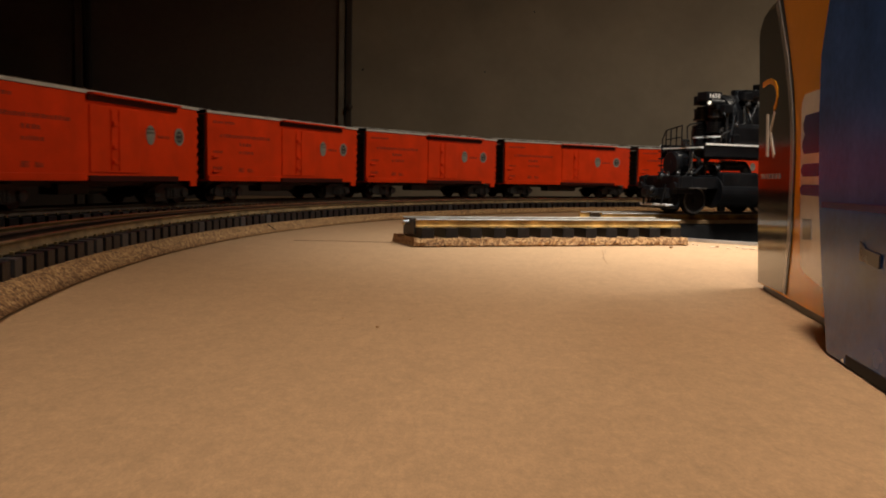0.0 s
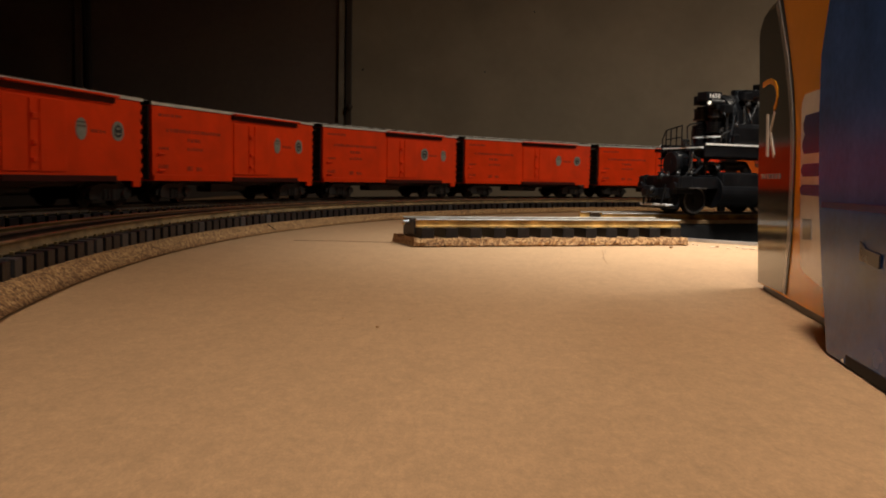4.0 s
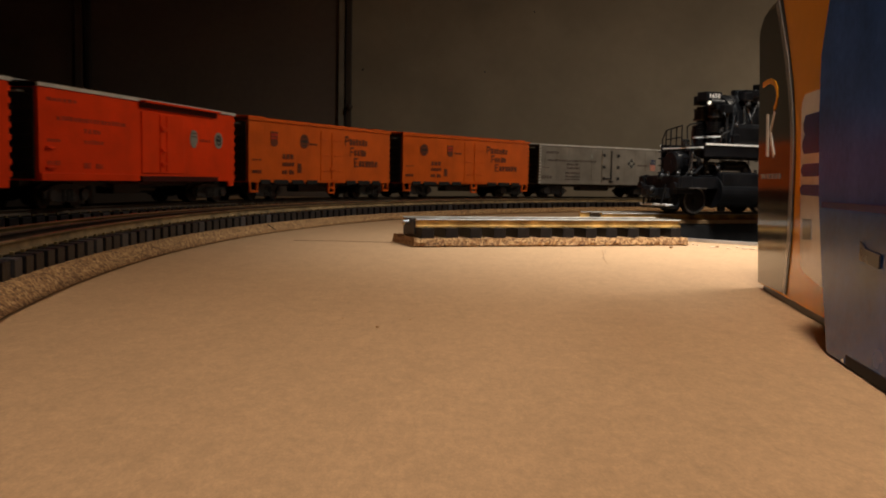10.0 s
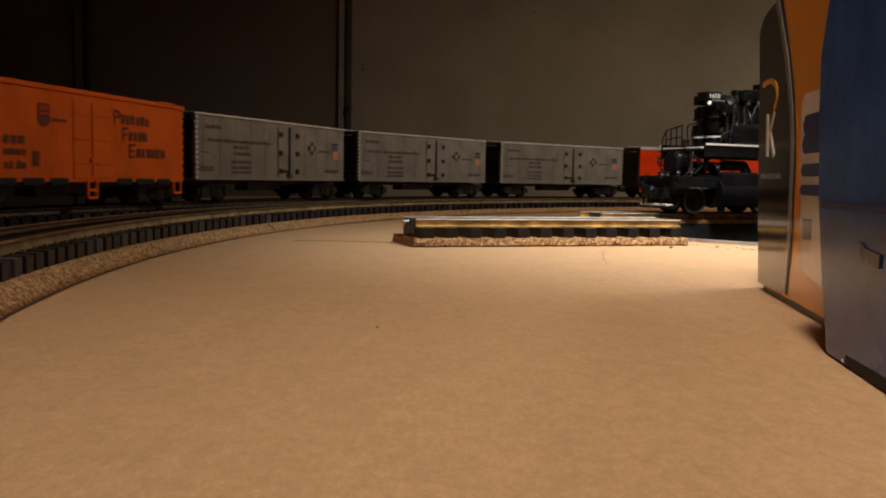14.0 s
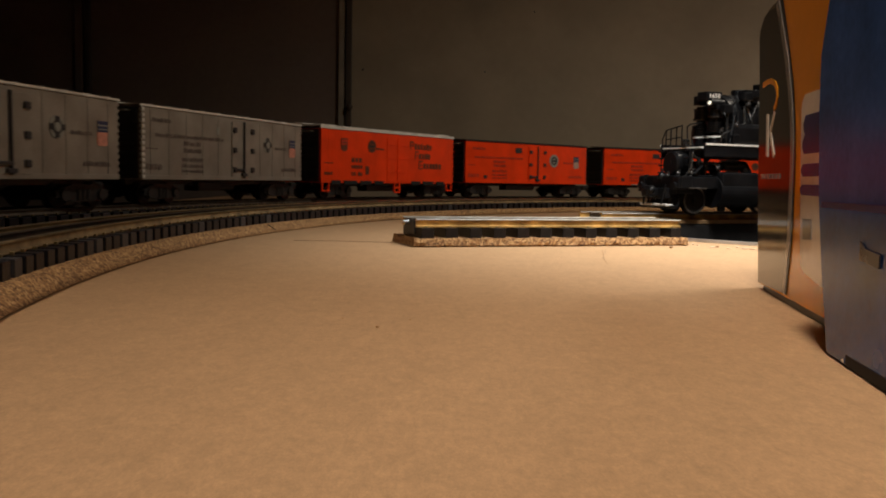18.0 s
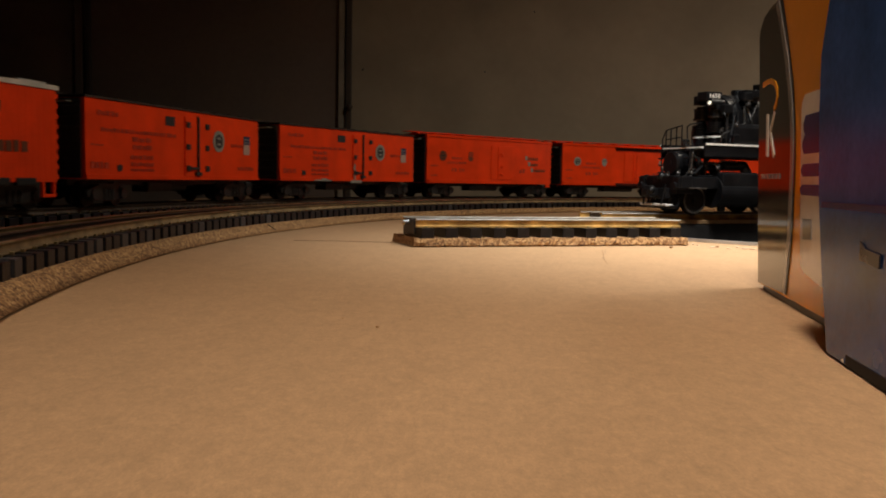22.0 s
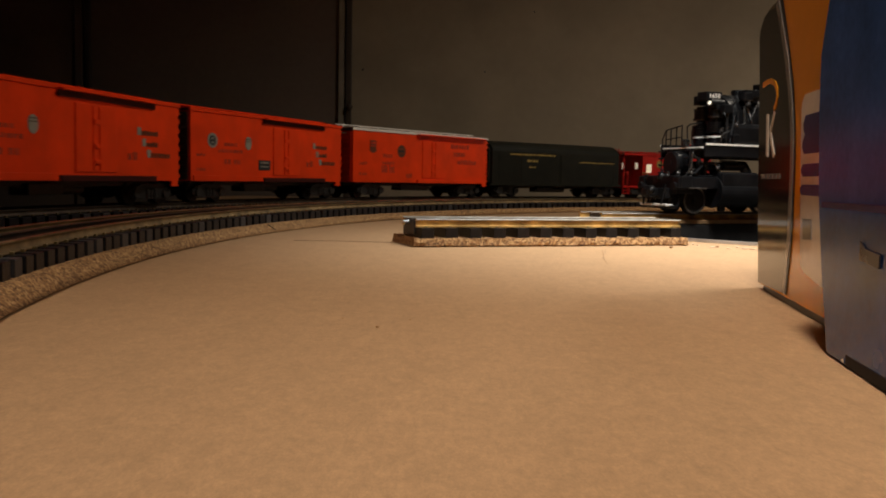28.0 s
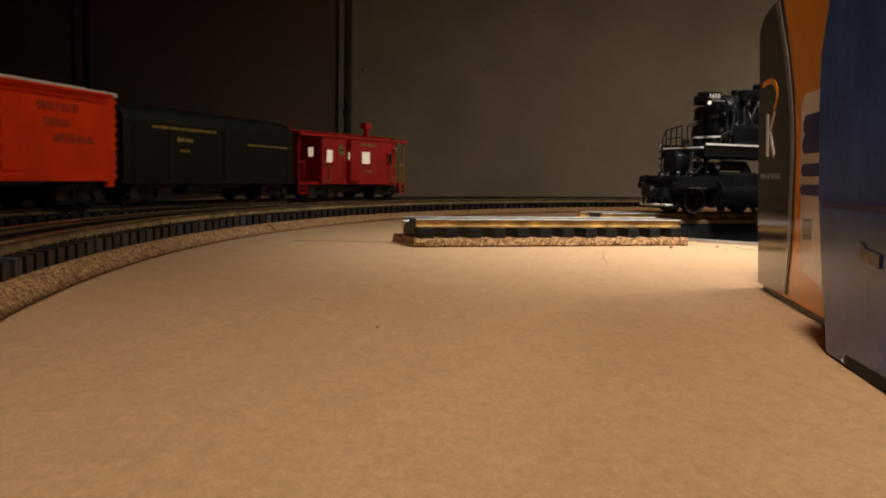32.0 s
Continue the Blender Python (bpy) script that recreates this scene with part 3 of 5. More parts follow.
def ladder(car, x, zb, zt, mat, y):
    bm = bmesh.new()
    for i in range(6):
        z = zb + (zt - zb) * (i + 0.6) / 6.4
        rod(bm, (x - 0.006, y, z), (x + 0.006, y, z), 0.0006, seg=6)
    for s in (-1, 1):
        rod(bm, (x + s * 0.006, y - 0.0006, zb), (x + s * 0.006, y - 0.0006, zt - 0.004), 0.0005, seg=6)
    part("ladder", bm, mat, car)


def roof(car, L, zt, mat, edge, walkway, over=0.004, rise=0.0040, lip=0.0024, board=0.0012):
    bm = bmesh.new()
    prism(bm, [(-HALF_W - 0.001, zt + lip), (-HALF_W - 0.001, zt + lip + 0.0006), (0, zt + rise), (HALF_W + 0.001, zt + lip + 0.0006), (HALF_W + 0.001, zt + lip)], "x", -L / 2 - 0.001, L / 2 + 0.001)
    for i in range(11):
        x = L * (i - 5) / 11.0
        prism(bm, [(-HALF_W - 0.0012, zt + lip), (-HALF_W - 0.0012, zt + lip + 0.0012), (0, zt + rise + 0.0007), (HALF_W + 0.0012, zt + lip + 0.0012), (HALF_W + 0.0012, zt + lip)], "x", x - 0.0009, x + 0.0009)
    part("roof", bm, mat, car)
    bm = bmesh.new()
    for s in (-1, 1):
        box(bm, (0, s * (HALF_W + 0.0001), zt + lip / 2), (L + 0.003, 0.0020, lip))
    part("eave", bm, edge, car)
    bm = bmesh.new()
    for k in (-1, 0, 1):
        box(bm, (0, k * 0.0046, zt + rise + board + 0.0005), (L + 2 * over, 0.0040, 0.0010))
    for i in range(9):
        box(bm, (L * (i - 4) / 8.6, 0, zt + rise + board / 2), (0.003, 0.013, board))
    part("running_board", bm, walkway, car)


def underframe(car, L, zb):
    part("underframe", box(bmesh.new(), (0, 0, zb - 0.002), (L - 0.006, 0.030, 0.0045)), BLACK, car)
    part("battery_box", box(bmesh.new(), (0.018, 0.012, zb - 0.006), (0.034, 0.016, 0.008), 0.001), BLACK, car)
    bm = rod(bmesh.new(), (-0.030, 0.010, zb - 0.006), (-0.006, 0.010, zb - 0.006), 0.0042, seg=16)
    for x in (-0.030, -0.006):
        ball(bm, (x, 0.010, zb - 0.006), 0.0042, (0.4, 1, 1))
    part("air_tank", bm, BLACK, car)
    bm = rod(bmesh.new(), (-0.036, 0.016, zb - 0.0045), (0.044, 0.016, zb - 0.0045), 0.0006, seg=6)
    rod(bm, (0.000, 0.016, zb - 0.0045), (0.000, 0.016, zb - 0.0095), 0.0007, seg=6)
    part("brake_rod", bm, BLACK, car)


def car_body(car, L, zb, zt, mat):
    part("body", box(bmesh.new(), (0, 0, (zb + zt) / 2), (L, 2 * HALF_W, zt - zb), 0.0007), mat, car)


def door_with_track(car, L, zb, zt, mat, y, a, b, da, db, tracks=True, guide=DARKRED):
    H = zt - zb
    if tracks:
        mid, run = L * (0.5 - (a + b) / 2), L * (b - a)
        part("upper_door_track", box(bmesh.new(), (mid, y + 0.0030, zt + 0.0002), (run, 0.0060, 0.0014), 0.0003), mat, car)
        # A dark guide colour here stands for the shade below the upper track.
        part("upper_guide", box(bmesh.new(), (mid, y + 0.0010, zt - 0.0026), (run, 0.0020, 0.0042), 0.0003), guide, car, "upper door guide, dark red where its colour holds shade")
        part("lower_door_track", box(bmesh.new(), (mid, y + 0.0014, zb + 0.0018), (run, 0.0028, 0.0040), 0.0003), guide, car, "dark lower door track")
    bm = bmesh.new()
    box(bm, (L * (0.5 - (da + db) / 2), y + 0.0004, zb + H * 0.49), (L * (db - da), 0.0012, H * 0.78), 0.0005)
    d = part("door", bm, mat, car)
    for k in (0.40, 0.56) if tracks else (0.3,):
        x = L * (0.5 - (da + (db - da) * k))
        part("latch_bar", rod(bmesh.new(), (x, y + 0.0014, zb + H * 0.12), (x, y + 0.0014, zb + H * 0.86), 0.0006, seg=6), mat, d)
    bm = bmesh.new()
    for k, w, h in ((0.68, 0.0065, 0.0038), (0.40, 0.0055, 0.0030), (0.22, 0.0060, 0.0030)):
        box(bm, (L * (0.5 - (da + (db - da) * 0.48)), y + 0.0016, zb + H * k), (w, 0.0018, h), 0.0006)
    part("latch", bm, mat, d)


def hinged_doors(car, L, zb, zt, mat, dark, y, mid):
    """A pair of hinged doors with three dark hinges a side."""
    H = zt - zb
    for s in (-1, 1):
        bm = bmesh.new()
        box(bm, (L * (0.5 - mid) + s * 0.0096, y + 0.0005, zb + H * 0.49), (0.0186, 0.0014, H * 0.88), 0.0004)
        d = part("door", bm, mat, car)
        for k in (0.17, 0.48, 0.80):
            bm = bmesh.new()
            box(bm, (L * (0.5 - mid) + s * 0.0150, y + 0.0018, zb + H * k), (0.0052, 0.0018, 0.0048), 0.0006)
            part("hinge", bm, dark, d)
    bm = bmesh.new()
    rod(bm, (L * (0.5 - mid), y + 0.0020, zb + H * 0.05), (L * (0.5 - mid), y + 0.0020, zb + H * 0.94), 0.0011, seg=8)
    box(bm, (L * (0.5 - mid), y + 0.0020, zb + H * 0.09), (0.0085, 0.0024, 0.0030), 0.0005)
    box(bm, (L * (0.5 - mid) + 0.006, y + 0.0020, zb + H * 0.17), (0.014, 0.0024, 0.0022), 0.0005)
    part("latch", bm, dark, car)


# heights above the rail
ZB, ZT = 0.0190, 0.0800


def new_car(name, label):
    return thing(name, label, "freight car", "cars of the train")


def red_reefer(swap):
    c = new_car("boxcar", "orange-red model boxcar with a plug door and pale roof edge")
    L, y = 0.263, HALF_W
    car_body(c, L, ZB, ZT, RED)
    roof(c, L, ZT, BROWN, SILVER, SILVER)
    end_walls(c, L, ZB, ZT, ENDBLACK, RED)
    underframe(c, L, ZB)
    add_trucks(c, 0.085)
    add_coupler(c, L / 2, 0.012)
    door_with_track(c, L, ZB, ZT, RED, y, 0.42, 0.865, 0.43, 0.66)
    H = ZT - ZB
    round_emblem(c, L, ZB, H, 0.723, 0.60, 0.0155, "disc" if swap else "shield", y + 0.0002)
    round_emblem(c, L, ZB, H, 0.885, 0.60, 0.0145, "shield" if swap else "disc", y + 0.0002)
    side_bars(c, "lettering", word(0.03, 0.15, 0.86, 0.90, 6) + word(0.067, 0.355, 0.66, 0.71, 18) + word(0.173, 0.245, 0.54, 0.59, 4) + word(0.173, 0.255, 0.42, 0.47, 6)
              + word(0.03, 0.08, 0.42, 0.46, 4) + word(0.03, 0.08, 0.17, 0.22, 4) + word(0.17, 0.20, 0.14, 0.22, 3) + word(0.22, 0.25, 0.14, 0.20, 3)
              + word(0.765, 0.835, 0.56, 0.60, 4), INKRED, L, ZB, H, y, "dark red printed lettering")
    part("step", box(bmesh.new(), (-L / 2 + 0.006, y - 0.001, ZB - 0.002), (0.010, 0.002, 0.005), 0.0004), RED, c)
    for k in (0.14, 0.36):
        part("grab_iron", rod(bmesh.new(), (L / 2 - 0.006, y + 0.0012, ZB + H * k), (L / 2 - 0.014, y + 0.0012, ZB + H * k), 0.0009, seg=8), RED, c)
    part("side_sill", box(bmesh.new(), (L * 0.29, y + 0.0006, ZB + 0.0026), (L * 0.415, 0.0014, 0.0050), 0.0004), RED, c)
    return c


def wood_reefer(paint, roof_mat, label, edge, swap=False):
    c = new_car("refrigerator_car", label)
    L, y = 0.260, HALF_W
    zb, zt = ZB - 0.001, ZT - 0.0015
    H = zt - zb
    car_body(c, L, zb, zt, paint)
    bm = bmesh.new()                                   # scribed boards
    for i in range(44):
        x = L * ((i + 0.5) / 44 - 0.5)
        box(bm, (x, y, zb + H * 0.5), (L / 44 * 0.985, 0.00016, H * 0.97))
        box(bm, (x, -y, zb + H * 0.5), (L / 44 * 0.86, 0.0007, H * 0.96))
    tagged(part("board_siding", bm, paint, c), kind="stuff")
    roof(c, L, zt, roof_mat, edge, roof_mat, over=0.003)
    for s in (-1, 1):
        bm = bmesh.new()
        for k in (-1, 1):
            box(bm, (s * (L / 2 - 0.017), k * 0.020, zt + 0.0034), (0.026, 0.018, 0.0030), 0.0006)
        part("ice_hatch", bm, roof_mat, c)
    end_walls(c, L, zb, zt, ENDBLACK, paint, teeth=9)
    underframe(c, L, zb)
    add_trucks(c, 0.083)
    add_coupler(c, L / 2, 0.015)
    for s in (-1, 1):
        for k in (-1, 1):
            bm = bmesh.new()                           # stirrup steps under the corners
            x = s * (L / 2 - 0.008)
            for d in (-0.0052, 0.0052):
                box(bm, (x + d, k * (y - 0.001), zb - 0.004), (0.0022, 0.0022, 0.0100), 0.0004)
            box(bm, (x, k * (y - 0.001), zb - 0.0088), (0.0128, 0.0026, 0.0022), 0.0004)
            part("stirrup_step", bm, paint, c)
    for a, b in ((0.066, 0.125), (0.145, 0.237), (0.257, 0.336), (0.356, 0.428), (0.640, 0.715), (0.735, 0.830), (0.850, 0.920)):   # black needle beams that cover the sill
        part("needle_beam", box(bmesh.new(), (L * (0.5 - (a + b) / 2), y - 0.0005, zb + 0.0004), (L * (b - a), 0.0028, 0.0050), 0.0010), PITBLACK, c)
    bm = bmesh.new()
    for d in (-0.0050, 0.0050):
        box(bm, (d - 0.007, y, zb - 0.0045), (0.0022, 0.0022, 0.0120), 0.0004)
    box(bm, (-0.007, y, zb - 0.0055), (0.012, 0.0026, 0.0020), 0.0004)
    box(bm, (-0.007, y, zb - 0.0110), (0.010, 0.0026, 0.0020), 0.0004)
    part("door_step", bm, paint, c)
    for s in (-1, 1):
        d = part("door", box(bmesh.new(), (-0.007 + s * 0.0101, y + 0.0002, zb + H * 0.49), (0.0200, 0.0010, H * 0.90), 0.0003), paint, c)
        for k in (0.22, 0.5, 0.78):
            part("hinge_strap", box(bmesh.new(), (-0.007 + s * 0.0125, y + 0.0010, zb + H * k), (0.0150, 0.0007, 0.0015), 0.0002), paint, d)
    bm = rod(bmesh.new(), (-0.007, y + 0.0012, zb + H * 0.08), (-0.007, y + 0.0012, zb + H * 0.9), 0.0007, seg=6)
    box(bm, (-0.007, y + 0.0014, zb + H * 0.25), (0.006, 0.0018, 0.0028), 0.0004)
    part("latch_bar", bm, paint, c)
    yy = y + 0.0004
    side_bars(c, "large_lettering", [(0.628, 0.634, 0.70, 0.88), (0.634, 0.655, 0.85, 0.88), (0.634, 0.655, 0.775, 0.80), (0.650, 0.656, 0.79, 0.86)] + word(0.663, 0.812, 0.715, 0.835, 6)
              + [(0.668, 0.674, 0.505, 0.68), (0.674, 0.696, 0.65, 0.68), (0.674, 0.692, 0.575, 0.60)] + word(0.700, 0.800, 0.52, 0.635, 4)
              + [(0.700, 0.706, 0.305, 0.48), (0.706, 0.730, 0.45, 0.48), (0.706, 0.727, 0.38, 0.405), (0.706, 0.730, 0.305, 0.33)] + word(0.738, 0.896, 0.315, 0.435, 6),
              INK, L, zb, H, yy, "dark stepped lettering in three lines")
    side_bars(c, "lettering", word(0.197, 0.273, 0.40, 0.48, 3) + word(0.197, 0.273, 0.28, 0.345, 5) + word(0.197, 0.23, 0.14, 0.22, 2) + word(0.24, 0.275, 0.14, 0.22, 2)
              + [(0.293, 0.318, 0.17, 0.33)] + word(0.02, 0.075, 0.36, 0.38, 3) + word(0.02, 0.075, 0.15, 0.20, 3) + word(0.37, 0.425, 0.66, 0.70, 4), INK, L, zb, H, yy, "dark brown printed lettering")
    round_emblem(c, L, zb, H, 0.146, 0.72, 0.0150, "dark_disc" if swap else "brown_shield", yy)
    round_emblem(c, L, zb, H, 0.337, 0.72, 0.0150, "brown_shield" if swap else "dark_disc", yy)
    return c


def steel_reefer(paint, roof_mat, ends, dark, label, flag, plain):
    c = new_car("refrigerator_car", label)
    L, y = 0.2545 if not plain else 0.2575, HALF_W
    zb, zt = ZB + 0.001, ZT - 0.0022
    H = zt - zb
    car_body(c, L, zb, zt, paint)
    roof(c, L, zt, roof_mat, roof_mat, roof_mat, over=0.002, rise=0.0022, lip=0.0010, board=0.0006)
    end_walls(c, L, zb, zt, ends, paint if plain else dark, teeth=12)
    underframe(c, L, zb)
    add_trucks(c, 0.083)
    add_coupler(c, L / 2, 0.016)
    for i in range(11):                                # riveted seams
        x = L * (0.5 - (i + 0.5) / 11)
        if abs(i + 0.5 - 6.3) < 1.2 or not plain:
            continue
        part("seam", box(bmesh.new(), (x, y + 0.0002, zb + H * 0.5), (0.0016, 0.00024, H * 0.97)), paint, c)
    part("sill", box(bmesh.new(), (0, y + 0.0003, zb + 0.0018), (L, 0.0012, 0.0034), 0.0003), paint, c)
    hinged_doors(c, L, zb, zt, paint, dark, y, 0.562)
    if plain:
        step = None
        for i in range(13):                            # bright grab irons down the leading corner
            if step is None:
                step = ob = part("grab_iron", box(bmesh.new(), (0, 0, 0), (0.0034, 0.0030, H / 13 * 0.55), 0.0004), SILVER, c)
            else:
                ob = new("grab_iron", step.data)
                ob.parent = c
            ob.location = (L / 2 - 0.0006, y + 0.0004, zb + H * (i + 0.55) / 13.1)
    ink = INKGREY if plain else INKRED
    yy = y + 0.0003
    side_bars(c, "lettering", word(0.05, 0.15, 0.80, 0.86, 5) + word(0.065, 0.44, 0.60, 0.65, 21) + word(0.21, 0.31, 0.50, 0.56, 3) + word(0.21, 0.31, 0.40, 0.46, 6)
              + word(0.20, 0.32, 0.27, 0.33, 6) + word(0.20, 0.32, 0.18, 0.23, 8) + word(0.20, 0.32, 0.11, 0.15, 8) + word(0.02, 0.08, 0.42, 0.44, 3)
              + word(0.02, 0.10, 0.14, 0.22, 4) + word(0.79, 0.88, 0.53, 0.58, 6) + word(0.84, 0.96, 0.16, 0.22, 8), ink, L, zb, H, yy, "small printed lettering")
    round_emblem(c, L, zb, H, 0.705 if not plain else 0.735, 0.60, 0.0192 if not plain else 0.0150, "disc" if not plain else "cross", yy)
    round_emblem(c, L, zb, H, 0.905 if not plain else 0.925, 0.57, 0.0158, flag, yy)
    if plain:
        side_bars(c, "placard", [(0.396, 0.414, 0.70, 0.82)], PALE, L, zb, H, yy, "pale placard")
    else:
        side_bars(c, "placard", [(0.38, 0.432, 0.76, 0.89)], INKDARK, L, zb, H, yy, "dark square placard")
        side_bars(c, "placard", [(0.137, 0.160, 0.11, 0.19)], INKDARK, L, zb, H, yy, "small dark placard")
    return c


def red_boxcar(tracks, pale, extra):
    c = new_car("boxcar", "orange-red model boxcar with a red roof and running board")
    L, y = 0.2590, HALF_W
    H = ZT - ZB
    car_body(c, L, ZB, ZT, RED)
    roof(c, L, ZT, RED, RED, RED, over=0.009, rise=0.0045, board=0.0020)
    end_walls(c, L, ZB, ZT, ENDBLACK, RED)
    underframe(c, L, ZB)
    add_trucks(c, 0.085)
    add_coupler(c, L / 2, 0.012)
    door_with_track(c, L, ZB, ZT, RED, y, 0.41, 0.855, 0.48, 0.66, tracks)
    a, b = ("disc", "shield") if pale else ("dark_disc", "dark_shield")
    round_emblem(c, L, ZB, H, 0.113, 0.60, 0.0135, a, y + 0.0002)
    round_emblem(c, L, ZB, H, 0.320, 0.60, 0.0125, b, y + 0.0002)
    side_bars(c, "lettering", word(0.18, 0.26, 0.53, 0.58, 4) + word(0.147, 0.292, 0.43, 0.48, 7) + word(0.18, 0.22, 0.26, 0.33, 2) + word(0.235, 0.275, 0.26, 0.33, 2)
              + word(0.03, 0.08, 0.36, 0.40, 3) + word(0.03, 0.08, 0.15, 0.19, 3) + word(0.60 + 0.12, 0.60 + 0.17, 0.26, 0.36, 2), INKRED, L, ZB, H, y, "dark red printed lettering")
    side_bars(c, "large_lettering", word(0.790, 0.880, 0.58, 0.64, 6) + word(0.815, 0.880, 0.44, 0.50, 4) + word(0.840, 0.950, 0.30, 0.36, 6), INK, L, ZB, H, y + 0.0002, "dark stepped lettering")
    side_bars(c, "initial_blocks", [(0.768, 0.786, 0.58, 0.68), (0.793, 0.811, 0.44, 0.54), (0.818, 0.836, 0.30, 0.40)], PALE, L, ZB, H, y + 0.0002, "pale initial blocks")
    if extra:
        side_bars(c, "placard", [(0.385, 0.46, 0.18, 0.34)], INKDARK, L, ZB, H, y + 0.0002, "black placard")
        side_bars(c, "placard_lettering", word(0.395, 0.45, 0.285, 0.315, 3) + word(0.395, 0.45, 0.225, 0.25, 3), PALE, L, ZB, H, y + 0.0005, "pale lettering on the black placard")
    part("side_sill", box(bmesh.new(), (L * 0.26, y + 0.0006, ZB + 0.0026), (L * 0.46, 0.0014, 0.0050), 0.0004), RED, c)
    part("step", box(bmesh.new(), (-L / 2 + 0.006, y - 0.001, ZB - 0.002), (0.010, 0.002, 0.005), 0.0004), RED, c)
    return c


def white_roof_boxcar():
    c = new_car("boxcar", "orange-red model boxcar with a white roof and running board")
    L, y = 0.270, HALF_W
    H = ZT - ZB
    car_body(c, L, ZB, ZT, RED)
    roof(c, L, ZT, WHITE, WHITE, WHITE, over=0.003, rise=0.0045, board=0.0022)
    end_walls(c, L, ZB, ZT, RED, RED, teeth=9)
    underframe(c, L, ZB)
    add_trucks(c, 0.086)
    add_coupler(c, L / 2, 0.010)
    door_with_track(c, L, ZB, ZT, RED, y, 0.43, 0.965, 0.47, 0.64, guide=RED)
    round_emblem(c, L, ZB, H, 0.126, 0.70, 0.0150, "dark_shield", y + 0.0002)
    round_emblem(c, L, ZB, H, 0.319, 0.64, 0.0155, "dark_disc", y + 0.0002)
    side_bars(c, "lettering", word(0.195, 0.262, 0.50, 0.57, 4) + word(0.19, 0.275, 0.36, 0.42, 6) + word(0.185, 0.225, 0.20, 0.34, 3) + word(0.235, 0.275, 0.20, 0.34, 3)
              + word(0.04, 0.09, 0.34, 0.40, 4) + word(0.04, 0.09, 0.14, 0.19, 4) + word(0.355, 0.397, 0.10, 0.20, 3), INKRED, L, ZB, H, y, "dark red printed lettering")
    side_bars(c, "large_lettering", word(0.69, 0.846, 0.76, 0.86, 7) + word(0.715, 0.813, 0.59, 0.68, 5) + word(0.748, 0.907, 0.42, 0.52, 7), INKRED, L, ZB, H, y + 0.0002, "dark red stepped lettering")
    part("step", box(bmesh.new(), (-L / 2 + 0.006, y - 0.001, ZB - 0.002), (0.010, 0.002, 0.005), 0.0004), RED, c)
    return c


def round_roof_car():
    c = new_car("express_car", "olive-black round-roofed model car with gold lettering")
    L, y = 0.276, HALF_W
    zb = ZB - 0.002
    pts = [(-y, zb), (y, zb)] + [(y * math.cos(radians(a)) if a not in (0,) else y, 0.0665 + 0.0155 * math.sin(radians(a))) for a in range(0, 181, 15)]
    bm = prism(bmesh.new(), pts, "x", -L / 2, L / 2)
    bmesh.ops.bevel(bm, geom=[e for e in bm.edges if abs(e.verts[0].co.x) > L / 2 - 0.0005 and abs(e.verts[1].co.x - e.verts[0].co.x) < 1e-5], offset=0.004, segments=3, affect="EDGES")
    part("body", bm, OLIVE, c)
    H = 0.061
    underframe(c, L, zb)
    add_trucks(c, 0.090)
    add_coupler(c, L / 2, 0.008)
    side_bars(c, "lettering", word(0.138, 0.47, 0.725, 0.765, 20) + word(0.26, 0.34, 0.57, 0.63, 4) + word(0.275, 0.325, 0.43, 0.47, 3) + word(0.658, 0.950, 0.585, 0.615, 18), GOLD, L, zb, H, y, "gold printed lettering")
    for f in (0.06, 0.22, 0.5, 0.62, 0.94):
        part("seam", box(bmesh.new(), (L * (0.5 - f), y + 0.0001, zb + 0.024), (0.0012, 0.0005, 0.044)), OLIVE, c)
    part("sill", box(bmesh.new(), (0, y + 0.0004, zb + 0.0015), (L, 0.0016, 0.003)), OLIVE, c)
    d = part("door", box(bmesh.new(), (-0.018, y + 0.0004, zb + 0.025), (0.030, 0.0010, 0.044), 0.0004), OLIVE, c)
    return c


